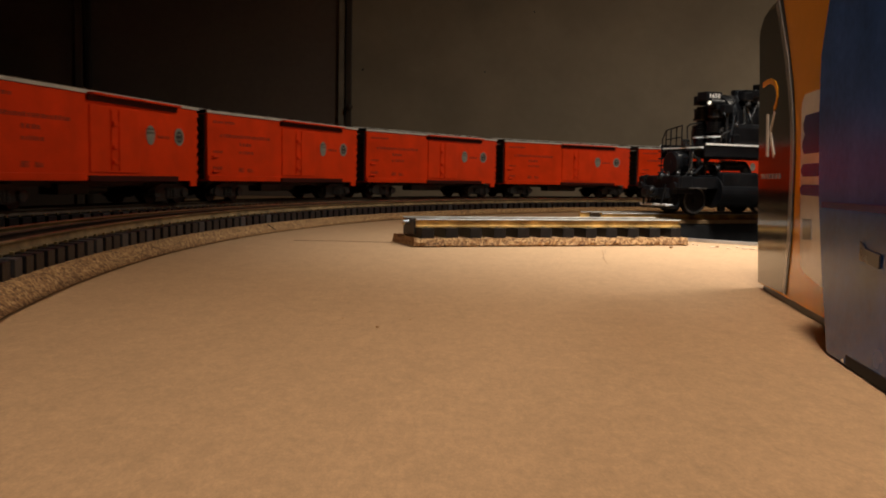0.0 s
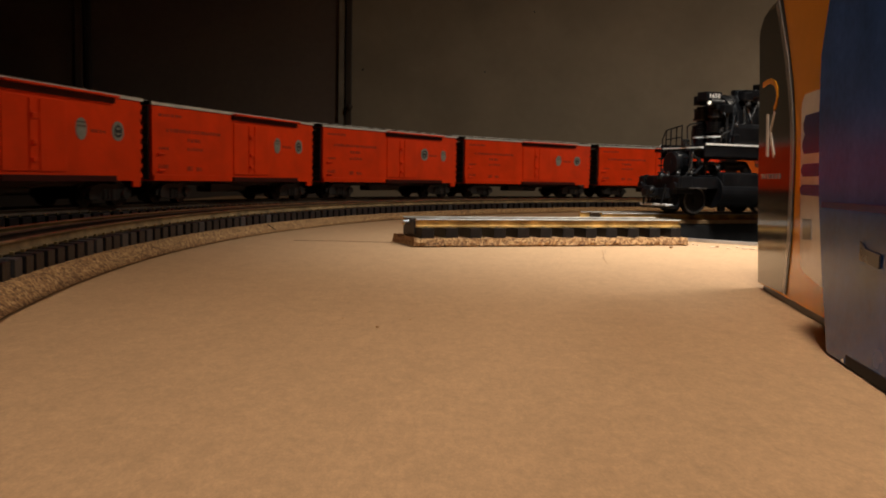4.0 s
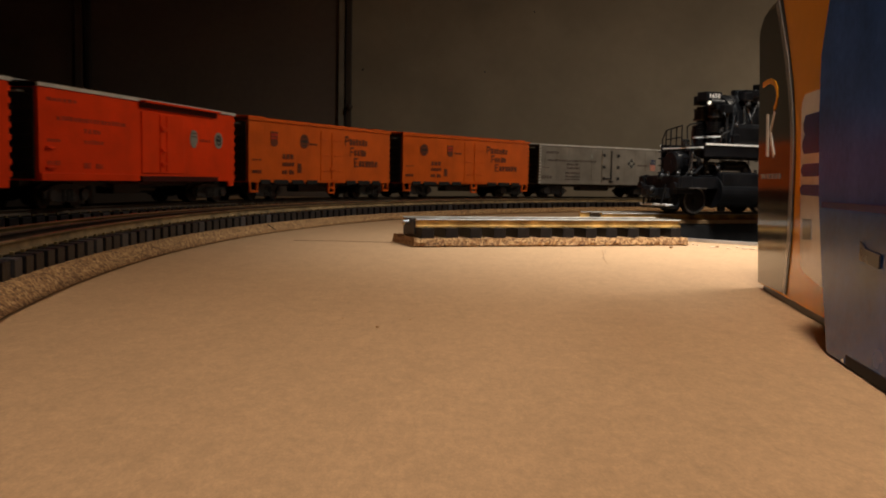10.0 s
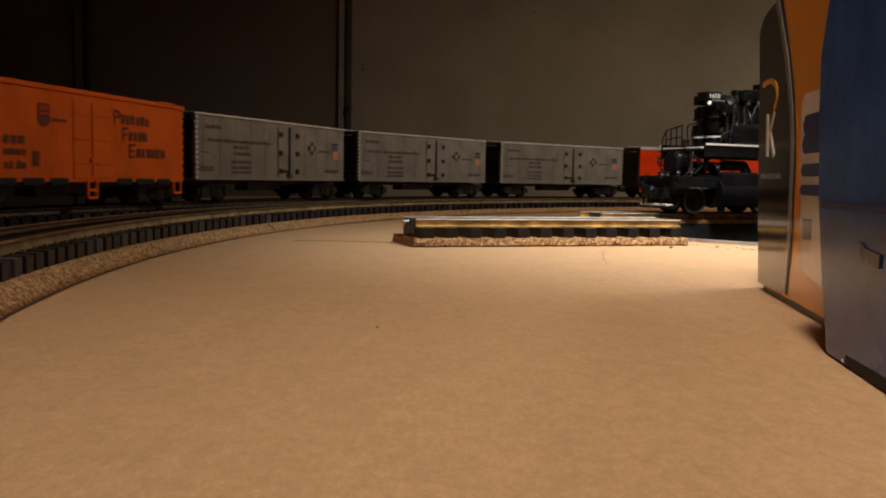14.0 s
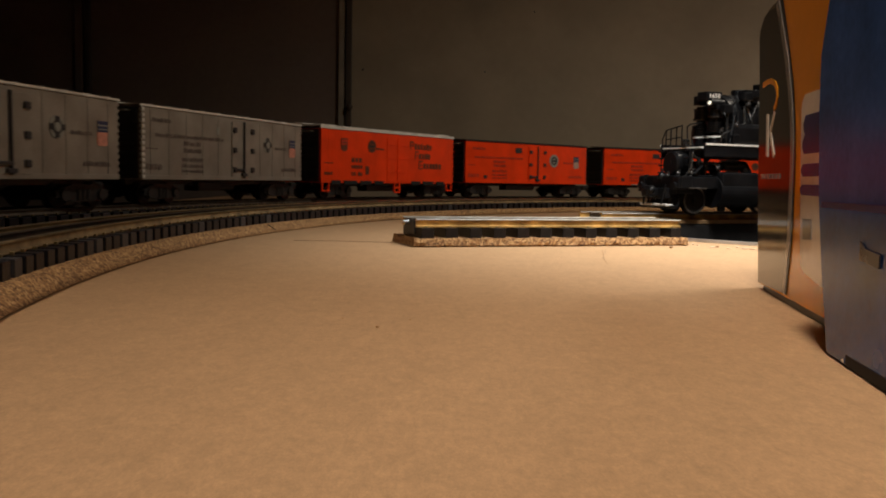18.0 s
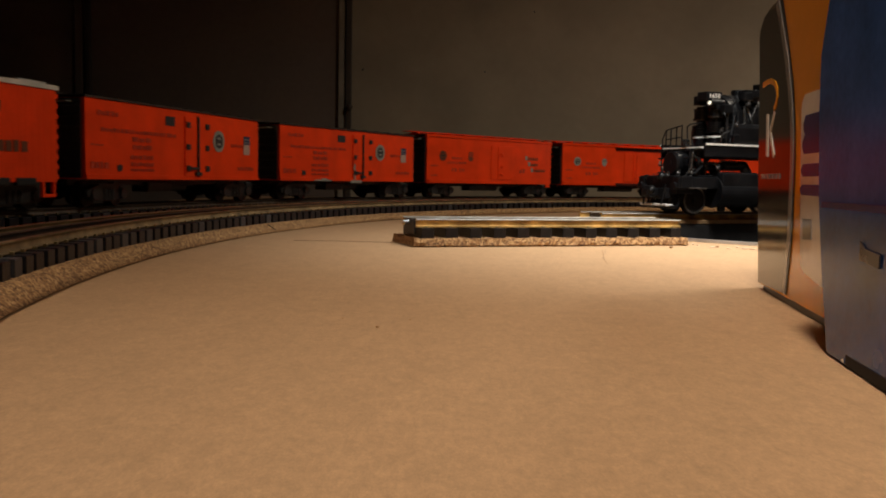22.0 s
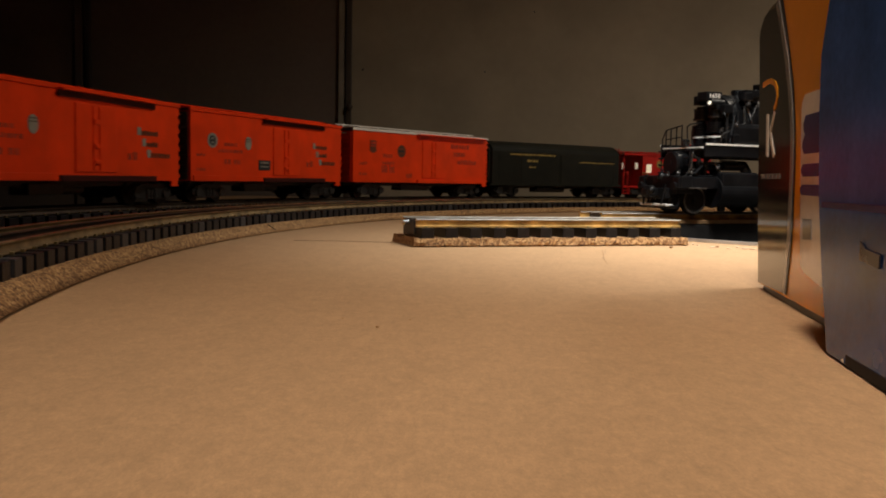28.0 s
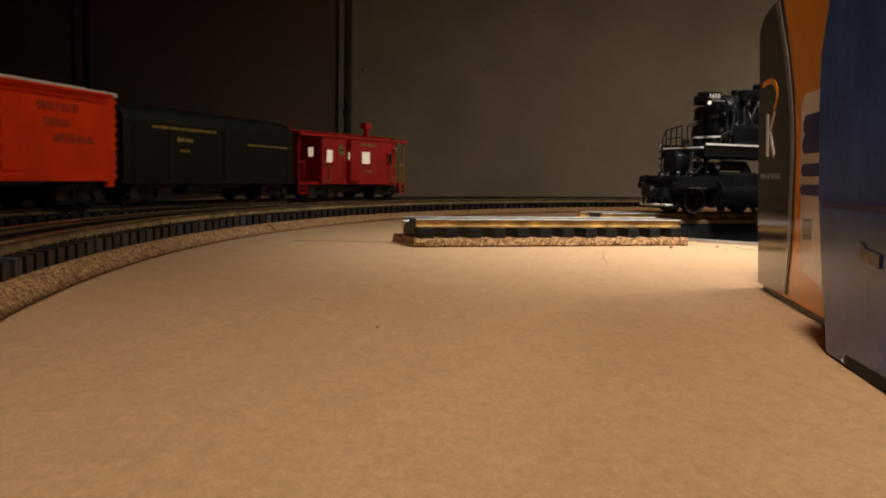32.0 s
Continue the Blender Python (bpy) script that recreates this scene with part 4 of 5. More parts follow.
def caboose():
    c = thing("caboose", "red model bay-window caboose with lit windows and yellow end railings", "caboose", "cars of the train")
    L, y, xo = 0.142, HALF_W, -0.006                    # the body stands a little back on its frame
    zb, zt = 0.0165, 0.0685
    H = zt - zb
    ends = {1: (L / 2 + xo, 0.101), -1: (-L / 2 + xo, -0.101)}   # the body's end and the platform's edge

    def along(f):
        return xo + L * (0.5 - f)

    part("body", box(bmesh.new(), (xo, 0, (zb + zt) / 2), (L, 2 * HALF_W, H), 0.0007), CABRED, c)
    roof(c, 0.202, zt, CABRED, CABRED, CABRED, over=0.001, rise=0.005)
    underframe(c, 0.186, zb)
    add_trucks(c, 0.050)
    add_coupler(c, 0.102, 0.008)
    bay = part("bay", box(bmesh.new(), (along(0.392), y + 0.0022, zb + H * 0.52), (0.0205, 0.0055, H * 0.92), 0.0016), CABRED, c)
    for f, w, h, glass in ((0.085, 0.0110, 0.0138, WINDOW), (0.565, 0.0165, 0.0138, WINDOW), (0.912, 0.0075, 0.0115, PITBLACK)):
        x = along(f)
        bm = bmesh.new()
        for sx, sz, ox, oz in ((w + 0.003, 0.0014, 0, h / 2 + 0.0007), (w + 0.003, 0.0014, 0, -h / 2 - 0.0007), (0.0014, h + 0.0026, w / 2 + 0.0008, 0), (0.0014, h + 0.0026, -w / 2 - 0.0008, 0)):
            box(bm, (x + ox, y + 0.0007, zb + H * 0.60 + oz), (sx, 0.0016, sz))
        fr = part("window_frame", bm, CABRED, c)
        part("pane", box(bmesh.new(), (x, y + 0.0003, zb + H * 0.60), (w, 0.0007, h)), glass, fr, "dark window pane" if glass == PITBLACK else "window pane lit from inside")
    part("bay_pane", box(bmesh.new(), (along(0.392) + 0.0102, y + 0.0026, zb + H * 0.62), (0.0008, 0.0020, 0.0085)), WINDOW, bay, "narrow lit side pane of the bay")
    for k in (-1, 1):                                  # the lit panes of the leading end wall
        bm = bmesh.new()
        for oy, oz, sy, sz in ((0, 0.0058, 0.0098, 0.0012), (0, -0.0058, 0.0098, 0.0012), (0.0044, 0, 0.0012, 0.0116), (-0.0044, 0, 0.0012, 0.0116)):
            box(bm, (ends[1][0] + 0.0006, k * 0.018 + oy, zb + H * 0.68 + oz), (0.0014, sy, sz))
        fr = part("window_frame", bm, CABRED, c)
        part("pane", box(bmesh.new(), (ends[1][0] + 0.0004, k * 0.018, zb + H * 0.68), (0.0008, 0.0076, 0.0104)), WINDOW, fr, "window pane lit from inside")
    part("end_door", box(bmesh.new(), (ends[1][0] + 0.0006, 0, zb + H * 0.46), (0.0012, 0.0150, H * 0.84), 0.0004), CABRED, c)
    x = ends[-1][0] + 0.004
    part("marker_light", ball(rod(bmesh.new(), (x, y, zb + H * 0.82), (x, y + 0.003, zb + H * 0.82), 0.0020), (x, y + 0.003, zb + H * 0.82), 0.0028), YELLOW, c, "yellow marker light")
    for s in (-1, 1):
        b, e = ends[s]
        part("platform", box(bmesh.new(), ((b + e) / 2, 0, zb + 0.001), (abs(e - b), 0.058, 0.0034), 0.0005), CABRED, c)
        pts = [(b - s * 0.002, 0.05), (b - s * 0.0125, 0.08), (b - s * 0.0135, 0.30), (b - s * 0.009, 0.44), (b + s * 0.001, 0.46)]
        bm = bmesh.new()                               # a curved grab rail beside the platform
        for p, q in zip(pts, pts[1:]):
            rod(bm, (p[0], y + 0.0012, zb + H * p[1]), (q[0], y + 0.0012, zb + H * q[1]), 0.0006, seg=6)
        part("grab_rail", bm, GOLD, c, "dull yellow grab rail")
        for k in (-1, 1):
            bm = bmesh.new()
            x = e - s * 0.001
            for d in (0.0, 0.0, 0.008):
                rod(bm, (x - s * d, k * 0.030, zb - 0.010), (x - s * d, k * 0.030, zb + 0.028), 0.0010, seg=6)
            rod(bm, (x, k * 0.030, zb), (x, k * 0.030, zt), 0.0012, seg=6)
            rod(bm, (x - s * 0.010, k * 0.030, zb + 0.024), (x, k * 0.030, zb + 0.024), 0.0010, seg=6)
            part("railing", bm, CABRED if s > 0 else YELLOW, c)
            bm = bmesh.new()
            for i in range(3):
                box(bm, (e - s * 0.006, k * 0.029, zb - 0.010 + i * 0.005), (0.012, 0.006, 0.0016), 0.0003)
            for d in (-0.006, 0.006):
                box(bm, (e - s * 0.006 + d, k * 0.030, zb - 0.004), (0.0012, 0.004, 0.014))
            part("platform_step", bm, CABRED, c)
        bm = bmesh.new()
        for d in (-0.004, 0.004):
            rod(bm, (e + s * 0.0006, 0.013 + d, zb), (e + s * 0.0006, 0.013 + d, zt + 0.011), 0.0008, seg=6)
        for i in range(8):
            z = zb + 0.006 + i * 0.0075
            rod(bm, (e + s * 0.0006, 0.009, z), (e + s * 0.0006, 0.017, z), 0.0007, seg=6)
        part("end_ladder", bm, YELLOW if s < 0 else CABRED, c)
    bm = rod(bmesh.new(), (-0.047, 0.010, zt), (-0.047, 0.010, zt + 0.017), 0.0032)
    box(bm, (-0.047, 0.010, zt + 0.0185), (0.0125, 0.0085, 0.0075), 0.0014)
    part("smoke_jack", bm, CABRED, c)
    k = -xo / L
    side_bars(c, "lettering", word(0.49 + k, 0.71 + k, 0.86, 0.93, 8) + word(0.55 + k, 0.67 + k, 0.26, 0.32, 4), GOLD, L, zb, H, y, "dull gold lettering")
    round_emblem(c, L, zb, H, 0.24 + k, 0.74, 0.0125, "gold_disc", y + 0.0002)
    return c


# ---- the train: each car with the arc, in metres, at which its middle stands at the start ----
TRAIN = []


def enlist(car, s0):
    TRAIN.append((car, s0))


X_A, X_B = red_reefer(False), red_reefer(True)
enlist(X_A, 3.3400)
for s0 in (3.0497, 2.7595, 2.4690):
    enlist(copy_thing(X_A, Matrix()), s0)
enlist(X_B, 2.1785)
for s0 in (1.8885, 1.5980):
    enlist(copy_thing(X_A, Matrix()), s0)
Y_A = wood_reefer(ORANGE, ORANGE, "yellow-orange wooden model refrigerator car with dark stepped lettering", ORANGE)
enlist(Y_A, 1.3037)
enlist(wood_reefer(ORANGE, ORANGE, "yellow-orange wooden model refrigerator car with its round emblem first", ORANGE, True), 1.0085)
G_A = steel_reefer(GREY, SILVER, ENDBLACK, INKDARK, "grey steel model refrigerator car with dark hinges", "flag", True)
enlist(G_A, 0.7190)
for s0 in (0.4252, 0.1270):
    enlist(copy_thing(G_A, Matrix()), s0)
enlist(wood_reefer(RED, SILVER, "orange-red wooden model refrigerator car with a silver roof", SILVER), -0.1775)
R_A = steel_reefer(RED, BROWN, ENDBLACK, INKDARK, "orange-red steel model refrigerator car with a dark brown roof", "pale_flag", False)
enlist(R_A, -0.4690)
R_B = copy_thing(R_A, Matrix())
enlist(tagged(R_B, "orange-red steel model refrigerator car with white scuffs along its sill"), -0.7695)
enlist(red_boxcar(False, False, False), -1.0620)
enlist(red_boxcar(True, True, False), -1.3535)
enlist(red_boxcar(True, True, True), -1.6430)
enlist(white_roof_boxcar(), -1.9400)
enlist(round_roof_car(), -2.2290)
enlist(caboose(), -2.4795)
for bars in ([(0.21, 0.33, 0.0, 0.025), (0.26, 0.30, 0.025, 0.05)], [(0.47, 0.55, -0.03, 0.02), (0.492, 0.502, 0.02, 0.34)]):
    side_bars(R_B, "scuff", bars, PALE, 0.254, ZB + 0.001, 0.059, HALF_W + 0.0018, "white scuff mark")


# ---- the steam engine on the turntable bridge ----
def engine():
    e = thing("steam_locomotive", "black model steam locomotive with white-edged walkways on a turntable", "locomotive")
    # x runs back along the engine from its front, y to the near side, z above the rail
    e.matrix_world = Matrix.Translation((0.1176, 0.693, Z_RAIL)) @ pose(0, 0, 0, 0, 0, TURN)

    def P(name, bm, mat=ENGINE, label="", parent=None, smooth=False):
        return part(name, bm, mat, parent or e, label, smooth)

    # main frame and pilot
    P("frame", box(bmesh.new(), (0.20, 0, 0.0165), (0.27, 0.026, 0.009), 0.001))
    bm = box(bmesh.new(), (0.075, 0, 0.0260), (0.012, 0.056, 0.0105), 0.0012)
    box(bm, (0.078, 0, 0.0215), (0.018, 0.044, 0.010), 0.001)
    P("pilot_beam", bm)
    bm = bmesh.new()
    for k in (-1, 1):
        rod(bm, (0.069, k * 0.0135, 0.0265), (0.079, k * 0.0135, 0.0265), 0.0045, 0.0035)
        rod(bm, (0.065, k * 0.0225, 0.0230), (0.077, k * 0.0225, 0.0230), 0.0030)
        ball(bm, (0.071, k * 0.0205, 0.0290), 0.0030)
    ball(bm, (0.071, 0.0, 0.0300), 0.0040)
    P("pilot_fittings", bm)
    bm = box(bmesh.new(), (0.064, 0, 0.0175), (0.020, 0.0065, 0.006), 0.001)
    box(bm, (0.0585, 0.0010, 0.0180), (0.007, 0.0115, 0.0095), 0.002)
    ball(bm, (0.0580, -0.0040, 0.0190), 0.0034)
    P("front_coupler", bm)
    bm = bmesh.new()
    for i in range(9):
        y = (i - 4) * 0.0060
        rod(bm, (0.0760, y * 0.85, 0.0200), (0.0660 + abs(y) * 0.25, y * 0.85, 0.0060), 0.0011, seg=6)
    box(bm, (0.0690, 0, 0.0055), (0.004, 0.046, 0.0030), 0.0006)
    P("cowcatcher", bm)
    for k in (-1, 1):
        bm = box(bmesh.new(), (0.0660, k * 0.0098, 0.0070), (0.0070, 0.0165, 0.0018), 0.0005)
        P("pilot_step", bm, WHITE, "white-edged step")
        bm = bmesh.new()
        for dx in (-0.007, 0.007):
            rod(bm, (0.066 + dx * 0.6, k * 0.0120, 0.007), (0.069 + dx * 0.6, k * 0.0130, 0.024), 0.0009, seg=6)
        P("step_bracket", bm)
    # front deck, tank and railing
    P("front_deck", box(bmesh.new(), (0.0975, 0, 0.0545), (0.0165, 0.050, 0.0022), 0.0005))
    for k in (-1, 1):
        P("deck_edge", box(bmesh.new(), (0.0975, k * 0.0254, 0.0548), (0.0165, 0.0012, 0.0015)), WHITE, "white-painted deck edge")
    P("deck_front_edge", box(bmesh.new(), (0.0890, 0, 0.0548), (0.0012, 0.050, 0.0013)), WHITE, "white-painted deck edge")
    bm = bmesh.new()                                    # a round drum that faces forwards under the deck
    rod(bm, (0.0800, 0, 0.0416), (0.0920, 0, 0.0416), 0.0108, seg=32)
    rod(bm, (0.0788, 0, 0.0416), (0.0801, 0, 0.0416), 0.0090, 0.0104, seg=32)
    rod(bm, (0.0782, 0, 0.0416), (0.0789, 0, 0.0416), 0.0022, seg=12)
    for q in range(10):
        ball(bm, (0.0797, 0.0097 * math.cos(q * 0.628), 0.0416 + 0.0097 * math.sin(q * 0.628)), 0.0006)
    P("air_reservoir", bm)
    bm = box(bmesh.new(), (0.0990, 0, 0.0340), (0.014, 0.030, 0.008), 0.002)
    for k in (-1, 1):
        rod(bm, (0.0925, k * 0.0195, 0.030), (0.0925, k * 0.0195, 0.053), 0.0017, seg=8)
        rod(bm, (0.0860, k * 0.0230, 0.033), (0.1050, k * 0.0230, 0.050), 0.0012, seg=8)
        rod(bm, (0.0880, k * 0.0140, 0.031), (0.0880, k * 0.0140, 0.054), 0.0010, seg=8)
    P("smokebox_saddle", bm)
    for k in (-1, 1):                                   # the beams that run back to the cylinders
        P("side_beam", box(bmesh.new(), (0.0880, k * 0.0235, 0.0255), (0.042, 0.007, 0.0098), 0.0010))
        P("spring_plate", box(bmesh.new(), (0.0865, k * 0.0275, 0.0213), (0.0180, 0.0012, 0.0012), 0.0002), TYREDARK, "dull bright spring plate")
        P("valance", box(bmesh.new(), (0.1500, k * 0.0282, 0.0517), (0.118, 0.0024, 0.0092), 0.0005))
    # railings across the front of the deck
    bm = bmesh.new()
    for y, z in ((0.0205, 0.0705), (0.0140, 0.0716), (0.0065, 0.0727), (-0.0006, 0.0737)):
        rod(bm, (0.0895, y, 0.0550), (0.0895, y, z), 0.0006, seg=6)
    rod(bm, (0.0895, 0.0205, 0.0705), (0.0895, -0.0006, 0.0737), 0.0006, seg=6)
    rod(bm, (0.0895, 0.0205, 0.0705), (0.0885, 0.0240, 0.0630), 0.0006, seg=6)
    rod(bm, (0.0885, 0.0240, 0.0630), (0.0880, 0.0240, 0.0360), 0.0006, seg=6)
    rod(bm, (0.0895, 0.0205, 0.0625), (0.0895, -0.0006, 0.0640), 0.0005, seg=6)
    P("handrail", bm, ENGINE, "thin black handrail")
    bm = bmesh.new()
    for y, z in ((-0.0085, 0.0720), (-0.0150, 0.0610)):
        rod(bm, (0.0895, y, 0.0550), (0.0895, y + 0.0015, z), 0.0006, seg=6)
    rod(bm, (0.0895, -0.0070, 0.0720), (0.0895, -0.0105, 0.0742), 0.0006, seg=6)
    rod(bm, (0.0895, -0.0105, 0.0742), (0.1020, -0.0105, 0.0760), 0.0006, seg=6)
    P("handrail", bm, ENGINE, "thin black handrail")
    for k in (-1, 1):
        bm = bmesh.new()
        for q in range(4):
            rod(bm, (0.0835, k * 0.012, 0.034 + q * 0.006), (0.0835, k * 0.022, 0.034 + q * 0.006), 0.0006, seg=6)
        P("ladder", bm)
    bm = box(bmesh.new(), (0.0885, -0.0070, 0.0590), (0.0048, 0.0052, 0.0056), 0.0008)
    rod(bm, (0.0858, -0.0070, 0.0590), (0.0864, -0.0070, 0.0590), 0.0016)
    P("marker_lamp", bm, PIPE, "dull grey marker lamp")
    # boiler and smokebox
    bm = bmesh.new()
    rod(bm, (0.130, 0, 0.0780), (0.34, 0, 0.0780), 0.0235, seg=36)
    P("boiler", bm, smooth=False)
    bm = bmesh.new()
    rod(bm, (0.125, 0, 0.0780), (0.131, 0, 0.0780), 0.0215, 0.0232, seg=36)
    rod(bm, (0.1225, 0, 0.0780), (0.126, 0, 0.0780), 0.0135, 0.016, seg=28)
    for i in range(14):
        a = i * math.pi / 7
        ball(bm, (0.1248, 0.0190 * math.cos(a), 0.0780 + 0.0190 * math.sin(a)), 0.0011)
    P("smokebox_front", bm)
    for x in (0.150, 0.185, 0.22, 0.255):
        P("boiler_band", rod(bmesh.new(), (x, 0, 0.0780), (x + 0.002, 0, 0.0780), 0.0241, seg=36))
    for y, up in ((-0.0095, 0.0020), (0.0085, 0.0)):     # twin air pumps on the smokebox front
        bm = box(bmesh.new(), (0.1165, y, 0.0562), (0.016, 0.0150, 0.0040), 0.0006)
        rod(bm, (0.1165, y, 0.0580), (0.1165, y, 0.0640), 0.0058, seg=18)
        pump = P("air_pump", bm)
        for nm, z0, z1, rad in (("lower_cylinder", 0.0662, 0.0750, 0.0066), ("piston_housing", 0.0750, 0.0800, 0.0034), ("upper_cylinder", 0.0800, 0.0890, 0.0060), ("valve_chest", 0.0890, 0.0910, 0.0034)):
            bm = rod(bmesh.new(), (0.1165, y, z0 + up), (0.1165, y, z1 + up), rad, seg=20)
            if nm != "piston_housing":
                rod(bm, (0.1165, y, z0 + up), (0.1165, y, z0 + 0.0009 + up), rad + 0.0008, seg=20)
                rod(bm, (0.1165, y, z1 - 0.0009 + up), (0.1165, y, z1 + up), rad + 0.0008, seg=20)
            if nm == "lower_cylinder":
                for q in range(4):
                    rod(bm, (0.1165, y, 0.0682 + q * 0.0020 + up), (0.1165, y, 0.0689 + q * 0.0020 + up), rad + 0.0006, seg=20)
            part(nm, bm, ENGINE, pump)
        part("gasket", rod(bmesh.new(), (0.1165, y, 0.0640), (0.1165, y, 0.0655), 0.0068, seg=18), WHITE, pump, "pale ring")
        part("flange", rod(bmesh.new(), (0.1165, y, 0.0792 + up), (0.1165, y, 0.0799 + up), 0.0066, seg=18), TYREDARK, pump, "bright worn flange")
    for y in (-0.0200, -0.0002, 0.0170):
        bm = rod(bmesh.new(), (0.120, y, 0.087), (0.130, y * 0.9, 0.096), 0.0013, seg=8)
        rod(bm, (0.120, y, 0.057), (0.120, y, 0.088), 0.0012, seg=8)
        ball(bm, (0.120, y, 0.0870), 0.0022)
        P("pump_pipe", bm, PIPE)
    P("governor", box(bmesh.new(), (0.118, -0.0210, 0.0875), (0.009, 0.006, 0.007), 0.001))
    bm = box(bmesh.new(), (0.1125, -0.0060, 0.0985), (0.0165, 0.0120, 0.0075), 0.0008)
    box(bm, (0.1110, 0.0045, 0.0958), (0.0075, 0.008, 0.0080), 0.001)
    box(bm, (0.1180, 0.0, 0.0965), (0.006, 0.020, 0.006), 0.001)
    P("number_board_box", bm)
    bm = bmesh.new()
    rod(bm, (0.1060, -0.0140, 0.0925), (0.1200, -0.0140, 0.0925), 0.0034, seg=20)
    box(bm, (0.1160, -0.0140, 0.0890), (0.010, 0.007, 0.004), 0.0006)
    hl = P("headlamp", bm)
    part("lens", ball(bmesh.new(), (0.1060, -0.0140, 0.0925), 0.0022, (0.5, 1.0, 0.7)), LENS, hl, "bright headlamp lens")
    # stack, domes and fittings along the top
    bm = bmesh.new()
    rod(bm, (0.150, 0, 0.098), (0.150, 0, 0.1040), 0.0085, 0.0070, seg=24)
    rod(bm, (0.150, 0, 0.1040), (0.150, 0, 0.1062), 0.0076, 0.0070, seg=24)
    P("stack", bm)
    bm = bmesh.new()
    rod(bm, (0.171, -0.006, 0.0985), (0.171, -0.006, 0.1080), 0.0060, seg=16)
    box(bm, (0.166, -0.010, 0.1080), (0.012, 0.012, 0.0070), 0.001)
    box(bm, (0.179, -0.008, 0.1085), (0.012, 0.012, 0.0080), 0.001)
    P("feedwater_fitting", bm)
    bm = bmesh.new()
    rod(bm, (0.20, 0, 0.0985), (0.20, 0, 0.109), 0.0120, seg=22)
    ball(bm, (0.20, 0, 0.109), 0.0120, (1, 1, 0.4))
    P("sand_dome", bm)
    bm = bmesh.new()
    rod(bm, (0.134, -0.013, 0.1000), (0.140, -0.0235, 0.0780), 0.0011, seg=8)
    rod(bm, (0.140, -0.0235, 0.0780), (0.142, -0.0250, 0.0580), 0.0011, seg=8)
    rod(bm, (0.160, -0.0170, 0.0985), (0.1655, -0.0252, 0.0700), 0.0011, seg=8)
    rod(bm, (0.133, -0.0222, 0.0900), (0.250, -0.0222, 0.0900), 0.0007, seg=6)
    for x in (0.136, 0.158, 0.18, 0.202):
        ball(bm, (x, -0.0225, 0.0900), 0.0013)
    box(bm, (0.136, -0.0235, 0.0985), (0.010, 0.007, 0.007), 0.0012)
    ball(bm, (0.148, -0.019, 0.0985), 0.0048)
    P("boiler_pipes", bm)
    bm = bmesh.new()
    rod(bm, (0.1380, -0.0195, 0.0962), (0.1425, -0.0245, 0.0780), 0.0007, seg=6)
    P("bright_pipe", bm, RIMSTEEL, "bright bare pipe")
    bm = box(bmesh.new(), (0.1435, -0.0190, 0.1012), (0.0150, 0.0110, 0.0064), 0.0010)
    rod(bm, (0.1390, -0.0190, 0.0960), (0.1390, -0.0190, 0.0985), 0.0030, seg=14)
    rod(bm, (0.1480, -0.0190, 0.0940), (0.1480, -0.0190, 0.0985), 0.0036, seg=14)
    P("sand_box", bm)
    # running board
    for k in (-1, 1):
        P("running_board", box(bmesh.new(), (0.199, k * 0.0245, 0.0570), (0.216, 0.010, 0.0022), 0.0004))
        P("running_board_edge", box(bmesh.new(), (0.199, k * 0.0299, 0.0574), (0.216, 0.0012, 0.0015)), WHITE, "white-painted walkway edge")
    P("air_tank", box(bmesh.new(), (0.165, 0, 0.0670), (0.088, 0.0565, 0.0176), 0.004))
    # steam pipes and cylinders of the front engine
    bm = bmesh.new()
    for k in (-1, 1):
        rod(bm, (0.1010, k * 0.019, 0.0400), (0.1300, k * 0.019, 0.0405), 0.0030, seg=18)
        ball(bm, (0.1010, k * 0.019, 0.0400), 0.0030)
        rod(bm, (0.1170, k * 0.019, 0.0405), (0.1400, k * 0.019, 0.0405), 0.0042, seg=18)
        ball(bm, (0.1400, k * 0.019, 0.0405), 0.0042)
        rod(bm, (0.1400, k * 0.019, 0.0405), (0.1440, k * 0.020, 0.0340), 0.0042, seg=18)
    P("steam_pipe", bm, smooth=False)
    for k in (-1, 1):
        bm = bmesh.new()
        rod(bm, (0.1085, k * 0.0190, 0.0185), (0.1500, k * 0.0190, 0.0185), 0.0130, seg=30)
        rod(bm, (0.1085, k * 0.0225, 0.0285), (0.1500, k * 0.0225, 0.0285), 0.0066, seg=22)
        box(bm, (0.1293, k * 0.0200, 0.0250), (0.041, 0.022, 0.018), 0.001)
        for x in (0.1082, 0.1506):
            rod(bm, (x - 0.0008, k * 0.0190, 0.0185), (x + 0.0008, k * 0.0190, 0.0185), 0.0136, seg=30)
        P("cylinder", bm)
        bm = bmesh.new()
        rod(bm, (0.150, k * 0.0240, 0.0175), (0.175, k * 0.0240, 0.0175), 0.0012, seg=8)
        box(bm, (0.160, k * 0.0260, 0.0258), (0.022, 0.0025, 0.0024))
        box(bm, (0.185, k * 0.0250, 0.0140), (0.060, 0.0025, 0.0030), 0.0005)
        P("side_rod", bm, TYRE, "bright metal side rod")
